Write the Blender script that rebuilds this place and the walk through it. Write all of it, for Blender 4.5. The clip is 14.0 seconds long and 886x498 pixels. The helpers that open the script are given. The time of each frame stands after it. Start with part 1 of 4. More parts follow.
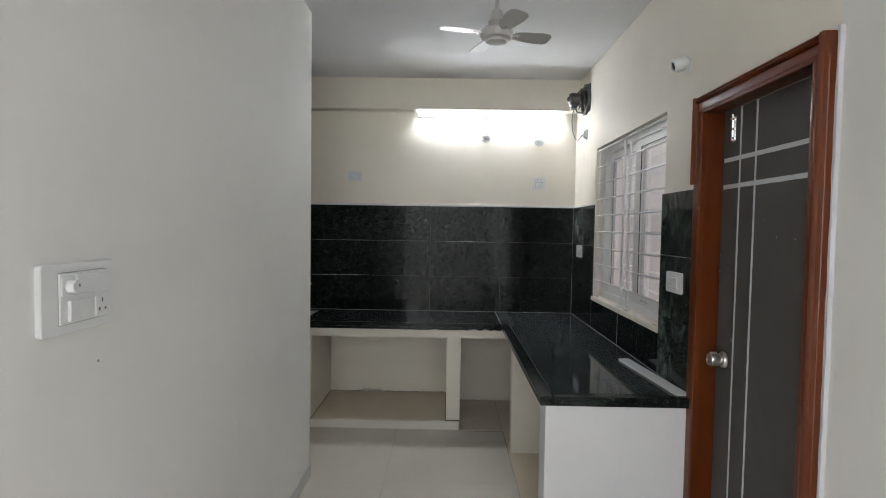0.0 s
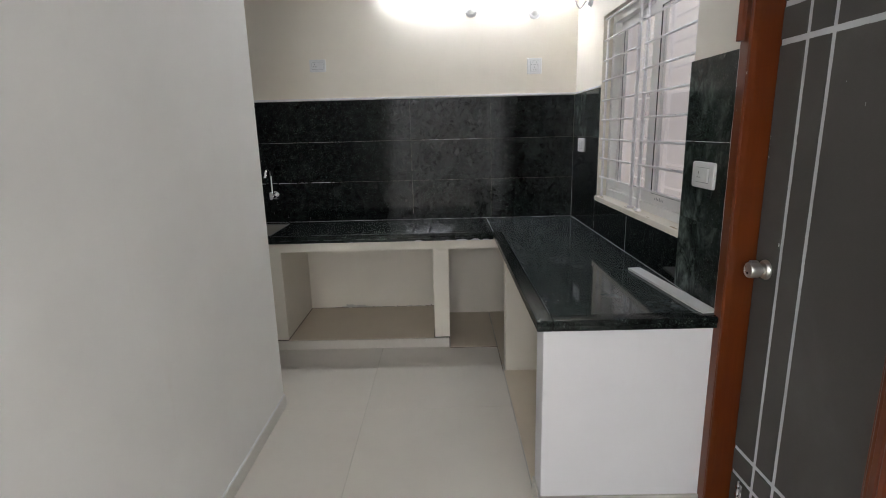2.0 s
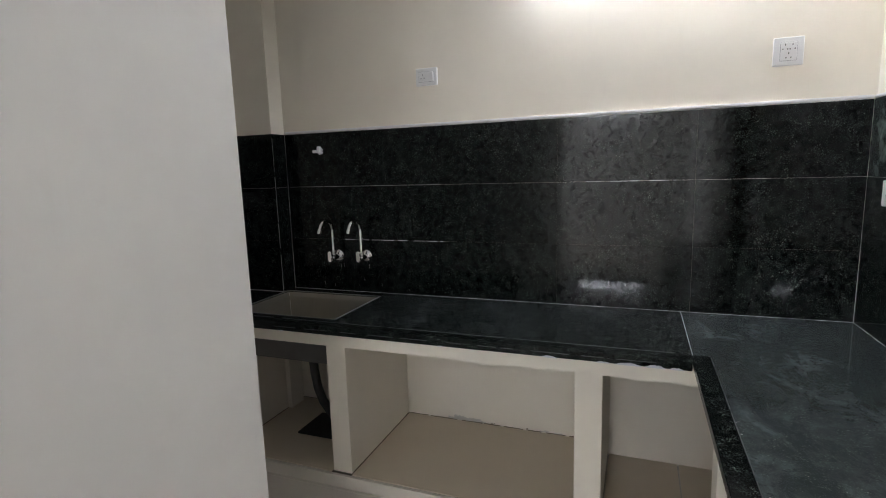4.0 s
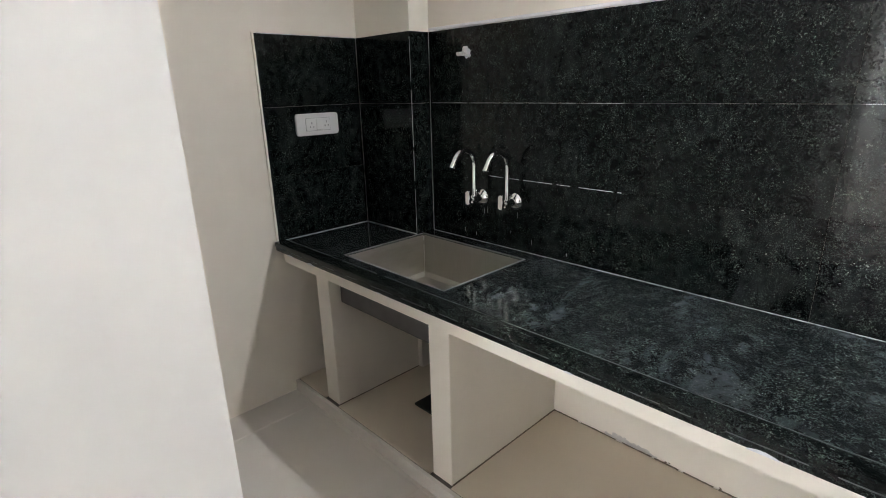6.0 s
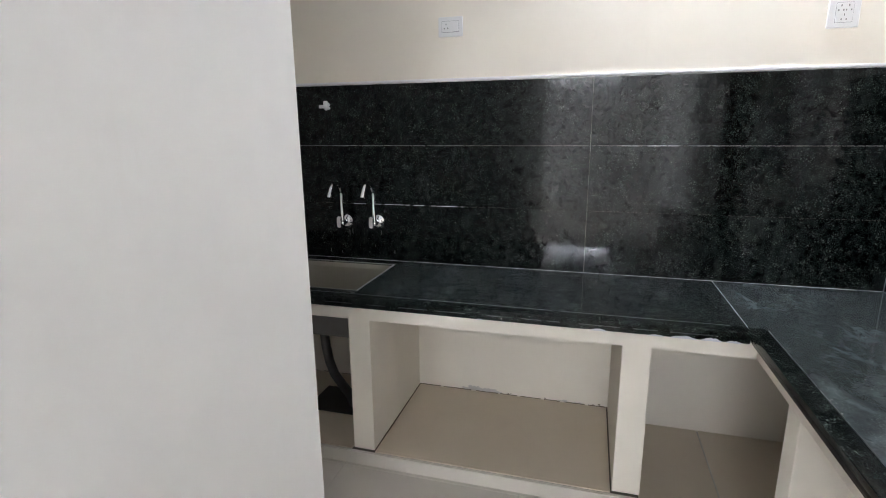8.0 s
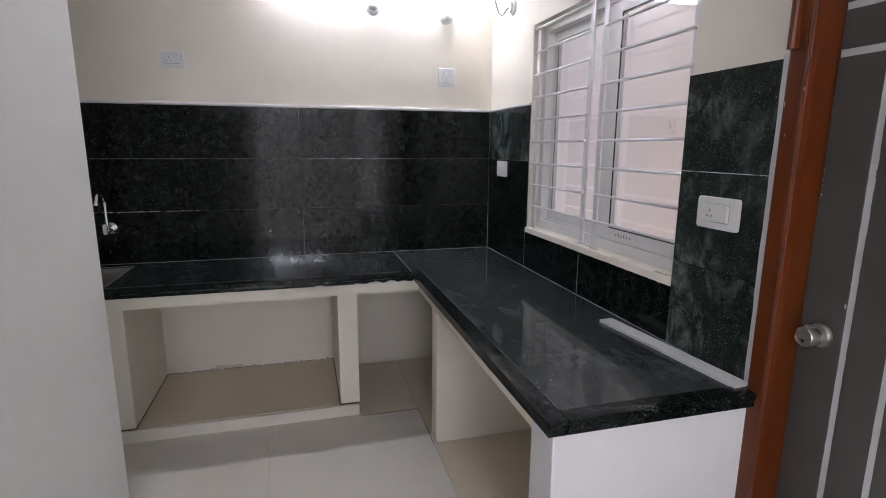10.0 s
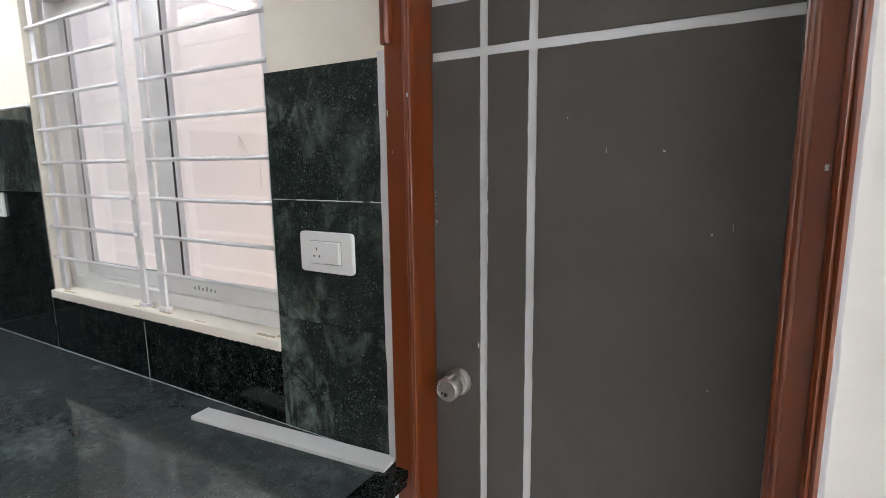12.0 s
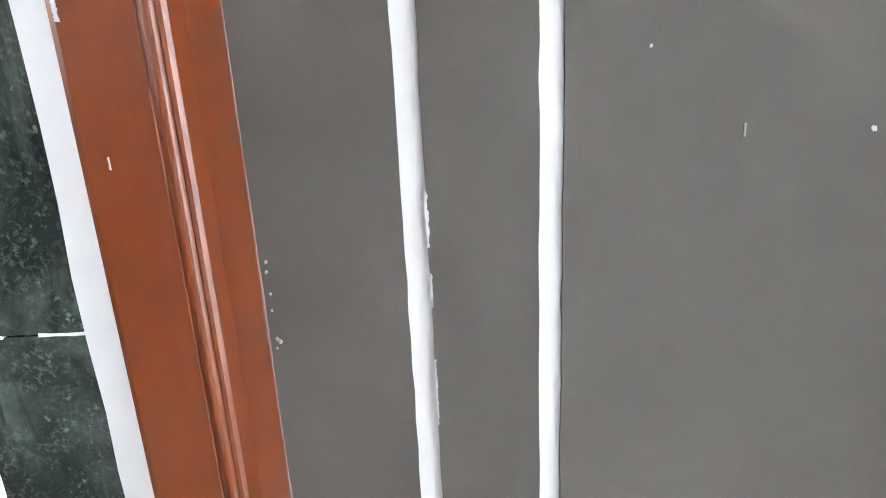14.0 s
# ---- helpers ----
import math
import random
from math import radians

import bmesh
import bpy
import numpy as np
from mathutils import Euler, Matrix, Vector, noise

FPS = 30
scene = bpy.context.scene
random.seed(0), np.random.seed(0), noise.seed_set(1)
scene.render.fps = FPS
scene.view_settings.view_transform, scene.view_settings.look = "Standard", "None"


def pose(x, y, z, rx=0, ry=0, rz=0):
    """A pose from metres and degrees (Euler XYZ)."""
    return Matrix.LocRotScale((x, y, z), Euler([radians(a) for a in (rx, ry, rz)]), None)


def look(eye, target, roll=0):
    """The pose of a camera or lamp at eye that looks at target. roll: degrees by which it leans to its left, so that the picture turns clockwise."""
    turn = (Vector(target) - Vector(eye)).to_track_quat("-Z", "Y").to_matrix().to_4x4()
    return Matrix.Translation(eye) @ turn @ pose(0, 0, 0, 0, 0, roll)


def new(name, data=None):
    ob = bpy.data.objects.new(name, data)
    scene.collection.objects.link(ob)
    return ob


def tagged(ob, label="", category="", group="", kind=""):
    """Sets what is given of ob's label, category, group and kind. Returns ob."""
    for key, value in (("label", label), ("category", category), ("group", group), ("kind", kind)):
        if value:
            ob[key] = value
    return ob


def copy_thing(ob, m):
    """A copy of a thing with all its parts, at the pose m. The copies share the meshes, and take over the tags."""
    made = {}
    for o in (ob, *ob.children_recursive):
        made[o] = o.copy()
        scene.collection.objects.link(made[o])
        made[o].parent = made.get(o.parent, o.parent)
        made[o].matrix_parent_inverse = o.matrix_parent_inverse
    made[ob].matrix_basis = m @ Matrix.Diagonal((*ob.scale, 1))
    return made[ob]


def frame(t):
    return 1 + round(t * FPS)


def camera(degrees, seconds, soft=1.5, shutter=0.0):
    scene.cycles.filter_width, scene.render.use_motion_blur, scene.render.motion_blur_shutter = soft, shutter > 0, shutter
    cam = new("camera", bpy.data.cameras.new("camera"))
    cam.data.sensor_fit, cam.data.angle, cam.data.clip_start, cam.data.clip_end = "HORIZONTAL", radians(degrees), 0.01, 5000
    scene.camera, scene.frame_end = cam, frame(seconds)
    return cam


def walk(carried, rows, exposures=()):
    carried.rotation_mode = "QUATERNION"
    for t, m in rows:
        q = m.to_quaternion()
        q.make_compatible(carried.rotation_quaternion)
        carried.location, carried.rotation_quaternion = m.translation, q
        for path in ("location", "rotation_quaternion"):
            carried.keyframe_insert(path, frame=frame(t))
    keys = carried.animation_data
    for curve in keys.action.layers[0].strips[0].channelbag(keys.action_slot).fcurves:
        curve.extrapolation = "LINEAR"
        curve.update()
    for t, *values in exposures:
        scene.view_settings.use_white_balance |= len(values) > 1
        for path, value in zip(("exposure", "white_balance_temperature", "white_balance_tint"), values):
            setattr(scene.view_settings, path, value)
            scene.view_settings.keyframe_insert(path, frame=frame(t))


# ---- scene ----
cam = camera(81.3, 14.0, 1.0)
PATH = [
    (0, (-1.072, -4.497, 1.533), (-1.096, -2.499, 1.451), 0.9),
    (0.5, (-1.063, -4.48, 1.502), (-1.055, -2.5, 1.215), 0.1),
    (1, (-1.037, -4.44, 1.449), (-1.041, -2.511, 0.92), -1.0),
    (1.5, (-1.0, -4.327, 1.463), (-1.0, -2.398, 0.935), -1.1),
    (2, (-0.983, -4.016, 1.478), (-0.997, -2.066, 1.032), -1.4),
    (2.5, (-0.912, -3.61, 1.478), (-1.025, -1.649, 1.098), -1.1),
    (3, (-0.868, -3.228, 1.506), (-1.171, -1.281, 1.163), -0.6),
    (3.5, (-0.876, -2.888, 1.5), (-1.337, -0.967, 1.191), -1.3),
    (4, (-0.863, -2.57, 1.495), (-1.566, -0.723, 1.189), -1.7),
    (4.2, (-0.902, -2.477, 1.499), (-1.692, -0.666, 1.192), -1.3),
    (6.3, (-1.001, -1.67, 1.479), (-2.394, -0.371, 0.869), -1.6),
    (6.5, (-1.018, -1.687, 1.484), (-2.371, -0.347, 0.873), -1.5),
    (7, (-1.122, -1.899, 1.494), (-2.207, -0.316, 0.929), -1.3),
    (7.2, (-1.164, -2.019, 1.504), (-2.132, -0.353, 0.965), -1.0),
    (9.3, (-1.249, -3.209, 1.48), (-1.223, -1.251, 1.07), -0.3),
    (9.5, (-1.241, -3.27, 1.48), (-1.134, -1.315, 1.072), -0.1),
    (10, (-1.236, -3.351, 1.486), (-0.719, -1.458, 1.101), 0.3),
    (10.5, (-1.26, -3.3, 1.501), (-0.255, -1.609, 1.145), -0.2),
    (11, (-1.246, -3.216, 1.491), (0.092, -1.769, 1.153), -0.2),
    (11.5, (-1.087, -3.077, 1.484), (0.465, -1.857, 1.164), -0.5),
    (12, (-0.912, -2.899, 1.495), (0.793, -1.904, 1.173), -0.7),
    (12.5, (-0.745, -2.696, 1.516), (1.076, -1.944, 1.176), -2.4),
    (13, (-0.546, -2.594, 1.486), (1.343, -2.022, 1.162), -3.4),
    (13.5, (-0.378, -2.519, 1.49), (1.561, -2.176, 1.139), -3.8),
    (14, (-0.314, -2.437, 1.539), (1.621, -2.475, 1.038), -2.8),
]
walk(cam, [(t, look(eye, target, roll)) for t, eye, target, roll in PATH],
     exposures=[(0.0, 1.3, 6200, 11), (1.0, 1.52, 6230, 12), (1.5, 1.55, 6250, 13), (3.0, 1.62, 6250, 15), (4.0, 1.75, 6250, 15), (6.3, 2.8, 6250, 15), (7.2, 2.75, 6100, 15), (9.5, 1.6, 6050, 19), (10.5, 1.65, 6050, 21), (11.5, 1.85, 6050, 17), (12.0, 2.2, 6150, 14), (12.5, 2.85, 6150, 16), (13.5, 3.75, 5950, 11), (14.0, 3.75, 5850, 12)])

# ---- light ----
world = bpy.data.worlds.new("world")
scene.world = world
world.use_nodes = True
wn = world.node_tree
sky = wn.nodes.new("ShaderNodeTexSky")
sky.sky_type = "NISHITA"
sky.sun_disc = False
sky.sun_elevation = radians(70)
sky.sun_rotation = radians(270)
wn.links.new(sky.outputs[0], wn.nodes["Background"].inputs[0])
wn.nodes["Background"].inputs[1].default_value = 0.045

sun_data = bpy.data.lights.new("sun", "SUN")
sun_data.energy, sun_data.angle, sun_data.color = 1.0, radians(1.0), (1.0, 0.95, 0.88)
sun = new("sun", sun_data)
sun.matrix_world = look((-3.42, -1.2, 9.4), (0.0, -1.2, 0.0))

# added fill lamp out of view in the hall; its source is assumed
fill_data = bpy.data.lights.new("hall_fill", "AREA")
fill_data.shape, fill_data.size, fill_data.size_y = "RECTANGLE", 1.3, 1.3
fill_data.energy, fill_data.color = 115.0, (0.95, 0.98, 1.0)
fill_lamp = new("hall_fill", fill_data)
fill_lamp.matrix_world = look((-5.1, -6.3, 1.5), (0.0, -6.3, 1.4))
TUBE = 29.5
HALL_TUBE = 85.0


# ---- materials ----
def node_mat(name, base, rough=0.5, metal=0.0, spec=0.5, coat=0.0):
    m = bpy.data.materials.new(name)
    m.use_nodes = True
    b = m.node_tree.nodes["Principled BSDF"]
    b.inputs["Base Color"].default_value = (*base, 1)
    b.inputs["Roughness"].default_value = rough
    b.inputs["Metallic"].default_value = metal
    b.inputs["Specular IOR Level"].default_value = spec
    b.inputs["Coat Weight"].default_value = coat
    b.inputs["Coat Roughness"].default_value = 0.08
    return m, m.node_tree, b


def coords(nt, shift=False):
    """Object coordinates, moved by the object's own random number for repeated pieces."""
    tc = nt.nodes.new("ShaderNodeTexCoord")
    if not shift:
        return tc.outputs["Object"]
    info = nt.nodes.new("ShaderNodeObjectInfo")
    mul = nt.nodes.new("ShaderNodeMath")
    mul.operation = "MULTIPLY"
    mul.inputs[1].default_value = 37.0
    nt.links.new(info.outputs["Random"], mul.inputs[0])
    add = nt.nodes.new("ShaderNodeVectorMath")
    nt.links.new(tc.outputs["Object"], add.inputs[0])
    nt.links.new(mul.outputs[0], add.inputs[1])
    return add.outputs[0]


def stretched(nt, co, sx, sy, sz):
    mp = nt.nodes.new("ShaderNodeMapping")
    mp.inputs["Scale"].default_value = (sx, sy, sz)
    nt.links.new(co, mp.inputs["Vector"])
    return mp.outputs[0]


def noise_tex(nt, co, scale, detail=4.0, rough=0.55, dist=0.0):
    n = nt.nodes.new("ShaderNodeTexNoise")
    n.inputs["Scale"].default_value = scale
    n.inputs["Detail"].default_value = detail
    n.inputs["Roughness"].default_value = rough
    n.inputs["Distortion"].default_value = dist
    nt.links.new(co, n.inputs["Vector"])
    return n.outputs["Fac"]


def ramp(nt, fac, lo, hi, c0=(0, 0, 0), c1=(1, 1, 1)):
    r = nt.nodes.new("ShaderNodeValToRGB")
    r.color_ramp.elements[0].position, r.color_ramp.elements[1].position = lo, hi
    r.color_ramp.elements[0].color, r.color_ramp.elements[1].color = (*c0, 1), (*c1, 1)
    nt.links.new(fac, r.inputs[0])
    return r.outputs[0]


def blend(nt, fac, a, b, kind="MIX"):
    """Mix of two colours or sockets by fac."""
    mx = nt.nodes.new("ShaderNodeMix")
    mx.data_type, mx.blend_type = "RGBA", kind
    for sock, v in ((mx.inputs[0], fac), (mx.inputs[6], a), (mx.inputs[7], b)):
        if isinstance(v, (int, float)):
            sock.default_value = v
        elif isinstance(v, tuple):
            sock.default_value = (*v, 1)
        else:
            nt.links.new(v, sock)
    return mx.outputs[2]


def relief(nt, b, height, strength, depth):
    bp = nt.nodes.new("ShaderNodeBump")
    bp.inputs["Strength"].default_value, bp.inputs["Distance"].default_value = strength, depth
    nt.links.new(height, bp.inputs["Height"])
    nt.links.new(bp.outputs[0], b.inputs["Normal"])


def painted(name, base, rough=0.7, dirt=0.08, tint=(0.62, 0.56, 0.48), bump=0.25):
    """Emulsion paint over trowelled plaster."""
    m, nt, b = node_mat(name, base, rough, spec=0.35)
    co = coords(nt)
    big = noise_tex(nt, co, 1.7, 5, 0.6)
    fine = noise_tex(nt, co, 55, 4, 0.6)
    streak = noise_tex(nt, stretched(nt, co, 9, 9, 1.2), 2.0, 4, 0.6)
    c = blend(nt, ramp(nt, big, 0.42, 0.85), base, tuple(v * 0.93 for v in base))
    c = blend(nt, ramp(nt, streak, 0.62, 0.9, (0, 0, 0), (dirt * 2, dirt * 2, dirt * 2)), c, tint)
    nt.links.new(c, b.inputs["Base Color"])
    wave = noise_tex(nt, co, 9, 3, 0.5)
    relief(nt, b, blend(nt, 0.35, wave, fine), bump, 0.002)
    return m


def granite_mat(name, shift, dust, rough, squeeze, haze=0.0, fleck=1.0, film_colour=(0.155, 0.175, 0.170), spec=0.125):
    """Polished black granite with green-grey flecks, cement dust and wipe marks."""
    m, nt, b = node_mat(name, (0.012, 0.015, 0.014), rough, spec=spec)
    co = coords(nt, shift)

    def flecks(scale, lo, hi, gate_scale, g0, g1):
        grain = noise_tex(nt, co, scale, 3, 0.62, 0.3)
        gate = noise_tex(nt, co, gate_scale, 3, 0.6)
        return blend(nt, 1.0, ramp(nt, grain, lo, hi), ramp(nt, gate, g0, g1), "MULTIPLY")

    mott = noise_tex(nt, co, 30, 6, 0.72)
    c = blend(nt, ramp(nt, mott, 0.40, 0.68), (0.0006, 0.0009, 0.0009), (0.0062, 0.0088, 0.0080))
    c = blend(nt, flecks(270, 0.50, 0.66, 34, 0.38, 0.60), c, tuple(v * fleck for v in (0.040, 0.052, 0.046)))
    c = blend(nt, flecks(170, 0.57, 0.67, 22, 0.46, 0.62), c, tuple(v * fleck for v in (0.105, 0.130, 0.112)))
    c = blend(nt, flecks(105, 0.675, 0.72, 14, 0.42, 0.60), c, tuple(v * fleck for v in (0.17, 0.19, 0.17)))
    specks = nt.nodes.new("ShaderNodeTexVoronoi")
    specks.inputs["Scale"].default_value = 46.0
    nt.links.new(co, specks.inputs["Vector"])
    dots = ramp(nt, specks.outputs["Distance"], 0.035, 0.085, (1, 1, 1), (0, 0, 0))
    dots = blend(nt, 1.0, dots, ramp(nt, noise_tex(nt, co, 11, 3, 0.7), 0.53, 0.58), "MULTIPLY")
    c = blend(nt, dots, c, (0.30, 0.32, 0.30))
    wipe = noise_tex(nt, stretched(nt, co, *squeeze), 9.0, 7, 0.64, 0.9)
    cloud = noise_tex(nt, co, 3.4, 4, 0.55)
    puff = noise_tex(nt, co, 24, 5, 0.6, 0.5)
    swipe = noise_tex(nt, stretched(nt, co, 5, 5, 0.8), 6.0, 5, 0.6, 1.2)
    dusty = blend(nt, 1.0, ramp(nt, wipe, 0.44, 0.66), ramp(nt, cloud, 0.40, 0.60), "MULTIPLY")
    dusty = blend(nt, 1.0, dusty, ramp(nt, puff, 0.22, 0.60), "MULTIPLY")
    dusty = blend(nt, 1.0, dusty, ramp(nt, swipe, 0.36, 0.46, (0.15,) * 3, (1, 1, 1)), "MULTIPLY")
    film = blend(nt, dust, (haze,) * 3, dusty, "ADD")
    c = blend(nt, film, c, film_colour)
    nt.links.new(c, b.inputs["Base Color"])
    nt.links.new(blend(nt, film, (rough,) * 3, (0.12,) * 3), b.inputs["Roughness"])
    relief(nt, b, wipe, 0.004, 0.002)
    return m


CREAM = (0.835, 0.781, 0.682)
paint_cream = painted("cream_wall_paint", CREAM)
# whiter than the cream: the daylight on these walls is put into the colour
paint_daylit = painted("pale_daylit_paint", (0.79, 0.775, 0.745))
paint_white = painted("white_primer_paint", (0.80, 0.79, 0.80), 0.65, 0.05)
paint_ceiling = painted("ceiling_paint", (0.82, 0.82, 0.82), 0.8, 0.03)
paint_pink = painted("pink_outside_paint", (0.81, 0.705, 0.63), 0.8, 0.06)
caulk = painted("white_filler", (0.65, 0.655, 0.675), 0.6, 0.05, bump=0.8)
dull_filler = painted("dusty_filler", (0.40, 0.41, 0.40), 0.7, 0.1)
worn = painted("dull_grey", (0.27, 0.275, 0.265), 0.6)
arris = painted("worn_granite_arris", (0.060, 0.065, 0.066), 0.5)
granite_wall = granite_mat("granite_tile", True, 0.10, 0.07, (1.0, 1.0, 0.5), 0.0, 0.95, spec=0.18)
granite_dusty = granite_mat("granite_tile_dusty", True, 1.0, 0.06, (1.0, 1.0, 0.7), 0.07, 1.15, (0.20, 0.245, 0.22))
granite_top = granite_mat("granite_worktop", False, 0.45, 0.05, (1.0, 0.5, 1.0), 0.05, 1.3, (0.130, 0.150, 0.160), 0.26)
granite_edge = granite_mat("granite_edge", False, 0.05, 0.20, (0.5, 0.5, 1.0), 0.0, 1.2, (0.130, 0.150, 0.160), 0.16)
granite_run = granite_mat("granite_worktop_dusty", False, 0.52, 0.05, (1.0, 0.45, 1.0), 0.24, 1.0, (0.140, 0.165, 0.168), 0.30)


def floor_mat(name, base, rough):
    m, nt, b = node_mat(name, base, rough, spec=0.5)
    co = coords(nt, True)
    big = noise_tex(nt, co, 1.4, 5, 0.6, 0.4)
    fine = noise_tex(nt, co, 30, 4, 0.6)
    dust = noise_tex(nt, co, 4.5, 6, 0.7)
    c = blend(nt, ramp(nt, big, 0.35, 0.75), base, tuple(v * 0.93 for v in base))
    c = blend(nt, ramp(nt, fine, 0.60, 0.85, (0, 0, 0), (0.25,) * 3), c, tuple(v * 0.8 for v in base))
    nt.links.new(c, b.inputs["Base Color"])
    nt.links.new(ramp(nt, dust, 0.35, 0.8, (rough,) * 3, (rough + 0.16,) * 3), b.inputs["Roughness"])
    return m


tile_floor = floor_mat("vitrified_floor_tile", (0.70, 0.655, 0.585), 0.13)
tile_skirt = floor_mat("grey_skirting_tile", (0.60, 0.575, 0.53), 0.3)
tile_nook = floor_mat("beige_nook_tile", (0.70, 0.605, 0.475), 0.35)
grout = painted("grey_grout", (0.50, 0.47, 0.43), 0.9)
grime = painted("dark_grout", (0.12, 0.10, 0.085), 0.9)
brown_joint = painted("brown_open_joint", (0.21, 0.165, 0.125), 0.9)


def wood_mat():
    """Red-brown varnished hardwood with long upright grain."""
    m, nt, b = node_mat("varnished_wood", (0.24, 0.07, 0.025), 0.34, spec=0.30, coat=0.30)
    co = coords(nt)
    grain = noise_tex(nt, stretched(nt, co, 26, 26, 1.1), 3.0, 6, 0.65, 0.6)
    big = noise_tex(nt, stretched(nt, co, 4, 4, 1.0), 1.5, 3, 0.5)
    c = blend(nt, ramp(nt, grain, 0.32, 0.70), (0.102, 0.0185, 0.0030), (0.124, 0.0245, 0.0040))
    c = blend(nt, ramp(nt, big, 0.35, 0.75), c, blend(nt, 0.45, c, (0.172, 0.042, 0.0066)))
    nt.links.new(c, b.inputs["Base Color"])
    relief(nt, b, noise_tex(nt, co, 9, 2, 0.5), 0.05, 0.002)
    return m


def laminate_mat():
    """Dark brown-grey woven-look laminate, matt with a soft sheen."""
    m, nt, b = node_mat("door_laminate", (0.10, 0.092, 0.082), 0.62, spec=0.07)
    co = coords(nt)
    weave = noise_tex(nt, stretched(nt, co, 1, 700, 60), 1.0, 2, 0.5)
    weave2 = noise_tex(nt, stretched(nt, co, 1, 60, 700), 1.0, 2, 0.5)
    big = noise_tex(nt, co, 2.4, 5, 0.6, 0.3)
    c = blend(nt, ramp(nt, blend(nt, 0.5, weave, weave2), 0.35, 0.65), (0.095, 0.090, 0.083), (0.103, 0.097, 0.090))
    c = blend(nt, ramp(nt, big, 0.5, 0.85, (0, 0, 0), (0.35,) * 3), c, (0.17, 0.165, 0.16))
    nt.links.new(c, b.inputs["Base Color"])
    relief(nt, b, blend(nt, 0.5, weave, weave2), 0.03, 0.0005)
    return m


wood = wood_mat()
laminate = laminate_mat()


def metal_mat(name, base, rough, brush=0.0):
    m, nt, b = node_mat(name, base, rough, metal=1.0)
    co = coords(nt)
    n = noise_tex(nt, stretched(nt, co, 1 + 60 * brush, 1, 1), 14, 5, 0.6)
    nt.links.new(ramp(nt, n, 0.3, 0.8, (rough * 0.8,) * 3, (min(1, rough * 1.6),) * 3), b.inputs["Roughness"])
    return m


def plastic_mat(name, base, rough=0.35):
    m, nt, b = node_mat(name, base, rough)
    n = noise_tex(nt, coords(nt), 18, 4, 0.6)
    nt.links.new(blend(nt, ramp(nt, n, 0.45, 0.85, (0, 0, 0), (0.3,) * 3), base, tuple(v * 0.85 for v in base)), b.inputs["Base Color"])
    return m


chrome = metal_mat("chrome", (0.86, 0.86, 0.87), 0.06)
steel = metal_mat("brushed_steel", (0.42, 0.40, 0.355), 0.40, 1.0)
weld = metal_mat("polished_weld", (0.82, 0.81, 0.78), 0.30)
knob_steel = metal_mat("satin_nickel", (0.73, 0.71, 0.68), 0.29)
dark_metal = metal_mat("dark_motor_metal", (0.15, 0.145, 0.14), 0.4)
plastic = plastic_mat("white_plastic", (0.74, 0.74, 0.73))
# grey stands in for shade in the plate gaps; also used for cable and seal
plastic_line = plastic_mat("grey_shadow_gap", (0.30, 0.30, 0.30), 0.6)
pin_dark = plastic_mat("dark_pin_hole", (0.02, 0.02, 0.02), 0.6)
pin_grey = plastic_mat("grey_pin_shutter", (0.13, 0.13, 0.13), 0.5)
upvc = plastic_mat("white_window_profile", (0.87, 0.855, 0.835), 0.3)
grille_paint = plastic_mat("white_enamel_grille", (0.80, 0.775, 0.775), 0.4)
rubber = plastic_mat("black_rubber", (0.012, 0.012, 0.012), 0.5)
fan_paint = plastic_mat("pale_fan_enamel", (0.60, 0.585, 0.56), 0.3)
marble = floor_mat("white_marble_strip", (0.66, 0.67, 0.66), 0.3)
stone_grey = floor_mat("grey_granite_threshold", (0.22, 0.22, 0.215), 0.45)
glass, gnt, gb = node_mat("window_glass", (0.96, 0.98, 0.97), 0.0)
gb.inputs["Transmission Weight"].default_value = 1.0
gb.inputs["IOR"].default_value = 1.45
glow, ent, eb = node_mat("tube_light_glow", (0.9, 0.9, 0.9), 0.5)
eb.inputs["Emission Color"].default_value = (0.93, 0.97, 1.0, 1)
eb.inputs["Emission Strength"].default_value = TUBE
hall_glow, hnt, hb = node_mat("hall_tube_glow", (0.9, 0.9, 0.9), 0.5)
hb.inputs["Emission Color"].default_value = (0.93, 0.97, 1.0, 1)
hb.inputs["Emission Strength"].default_value = HALL_TUBE


# ---- mesh helpers ----
def link_mesh(name, bm, material, smooth=False):
    me = bpy.data.meshes.new(name)
    bmesh.ops.recalc_face_normals(bm, faces=bm.faces[:])
    bm.to_mesh(me)
    bm.free()
    me.materials.append(material)
    if smooth:
        for p in me.polygons:
            p.use_smooth = True
        me.set_sharp_from_angle(angle=radians(35))
    return me


def part(name, bm, material, parent, label="", smooth=False):
    ob = new(name, link_mesh(name, bm, material, smooth))
    ob.parent = parent
    return tagged(ob, label)


def thing(name, at, label, category, turn=0.0, group=""):
    ob = new(name)
    ob.empty_display_size = 0.05
    ob.matrix_basis = pose(*at, 0, 0, turn)
    return tagged(ob, label, category, group)


def setting(name, bm, material):
    return tagged(new(name, link_mesh(name, bm, material)), kind="structure")


def box(x0, x1, y0, y1, z0, z1, bevel=0.0, seg=2, bm=None):
    bm = bm or bmesh.new()
    got = bmesh.ops.create_cube(bm, size=1, matrix=Matrix.LocRotScale(((x0 + x1) / 2, (y0 + y1) / 2, (z0 + z1) / 2), None, (abs(x1 - x0), abs(y1 - y0), abs(z1 - z0))))
    if bevel:
        edges = {e for v in got["verts"] for e in v.link_edges}
        bmesh.ops.bevel(bm, geom=list(edges), offset=bevel, segments=seg, profile=0.6, affect="EDGES")
    return bm


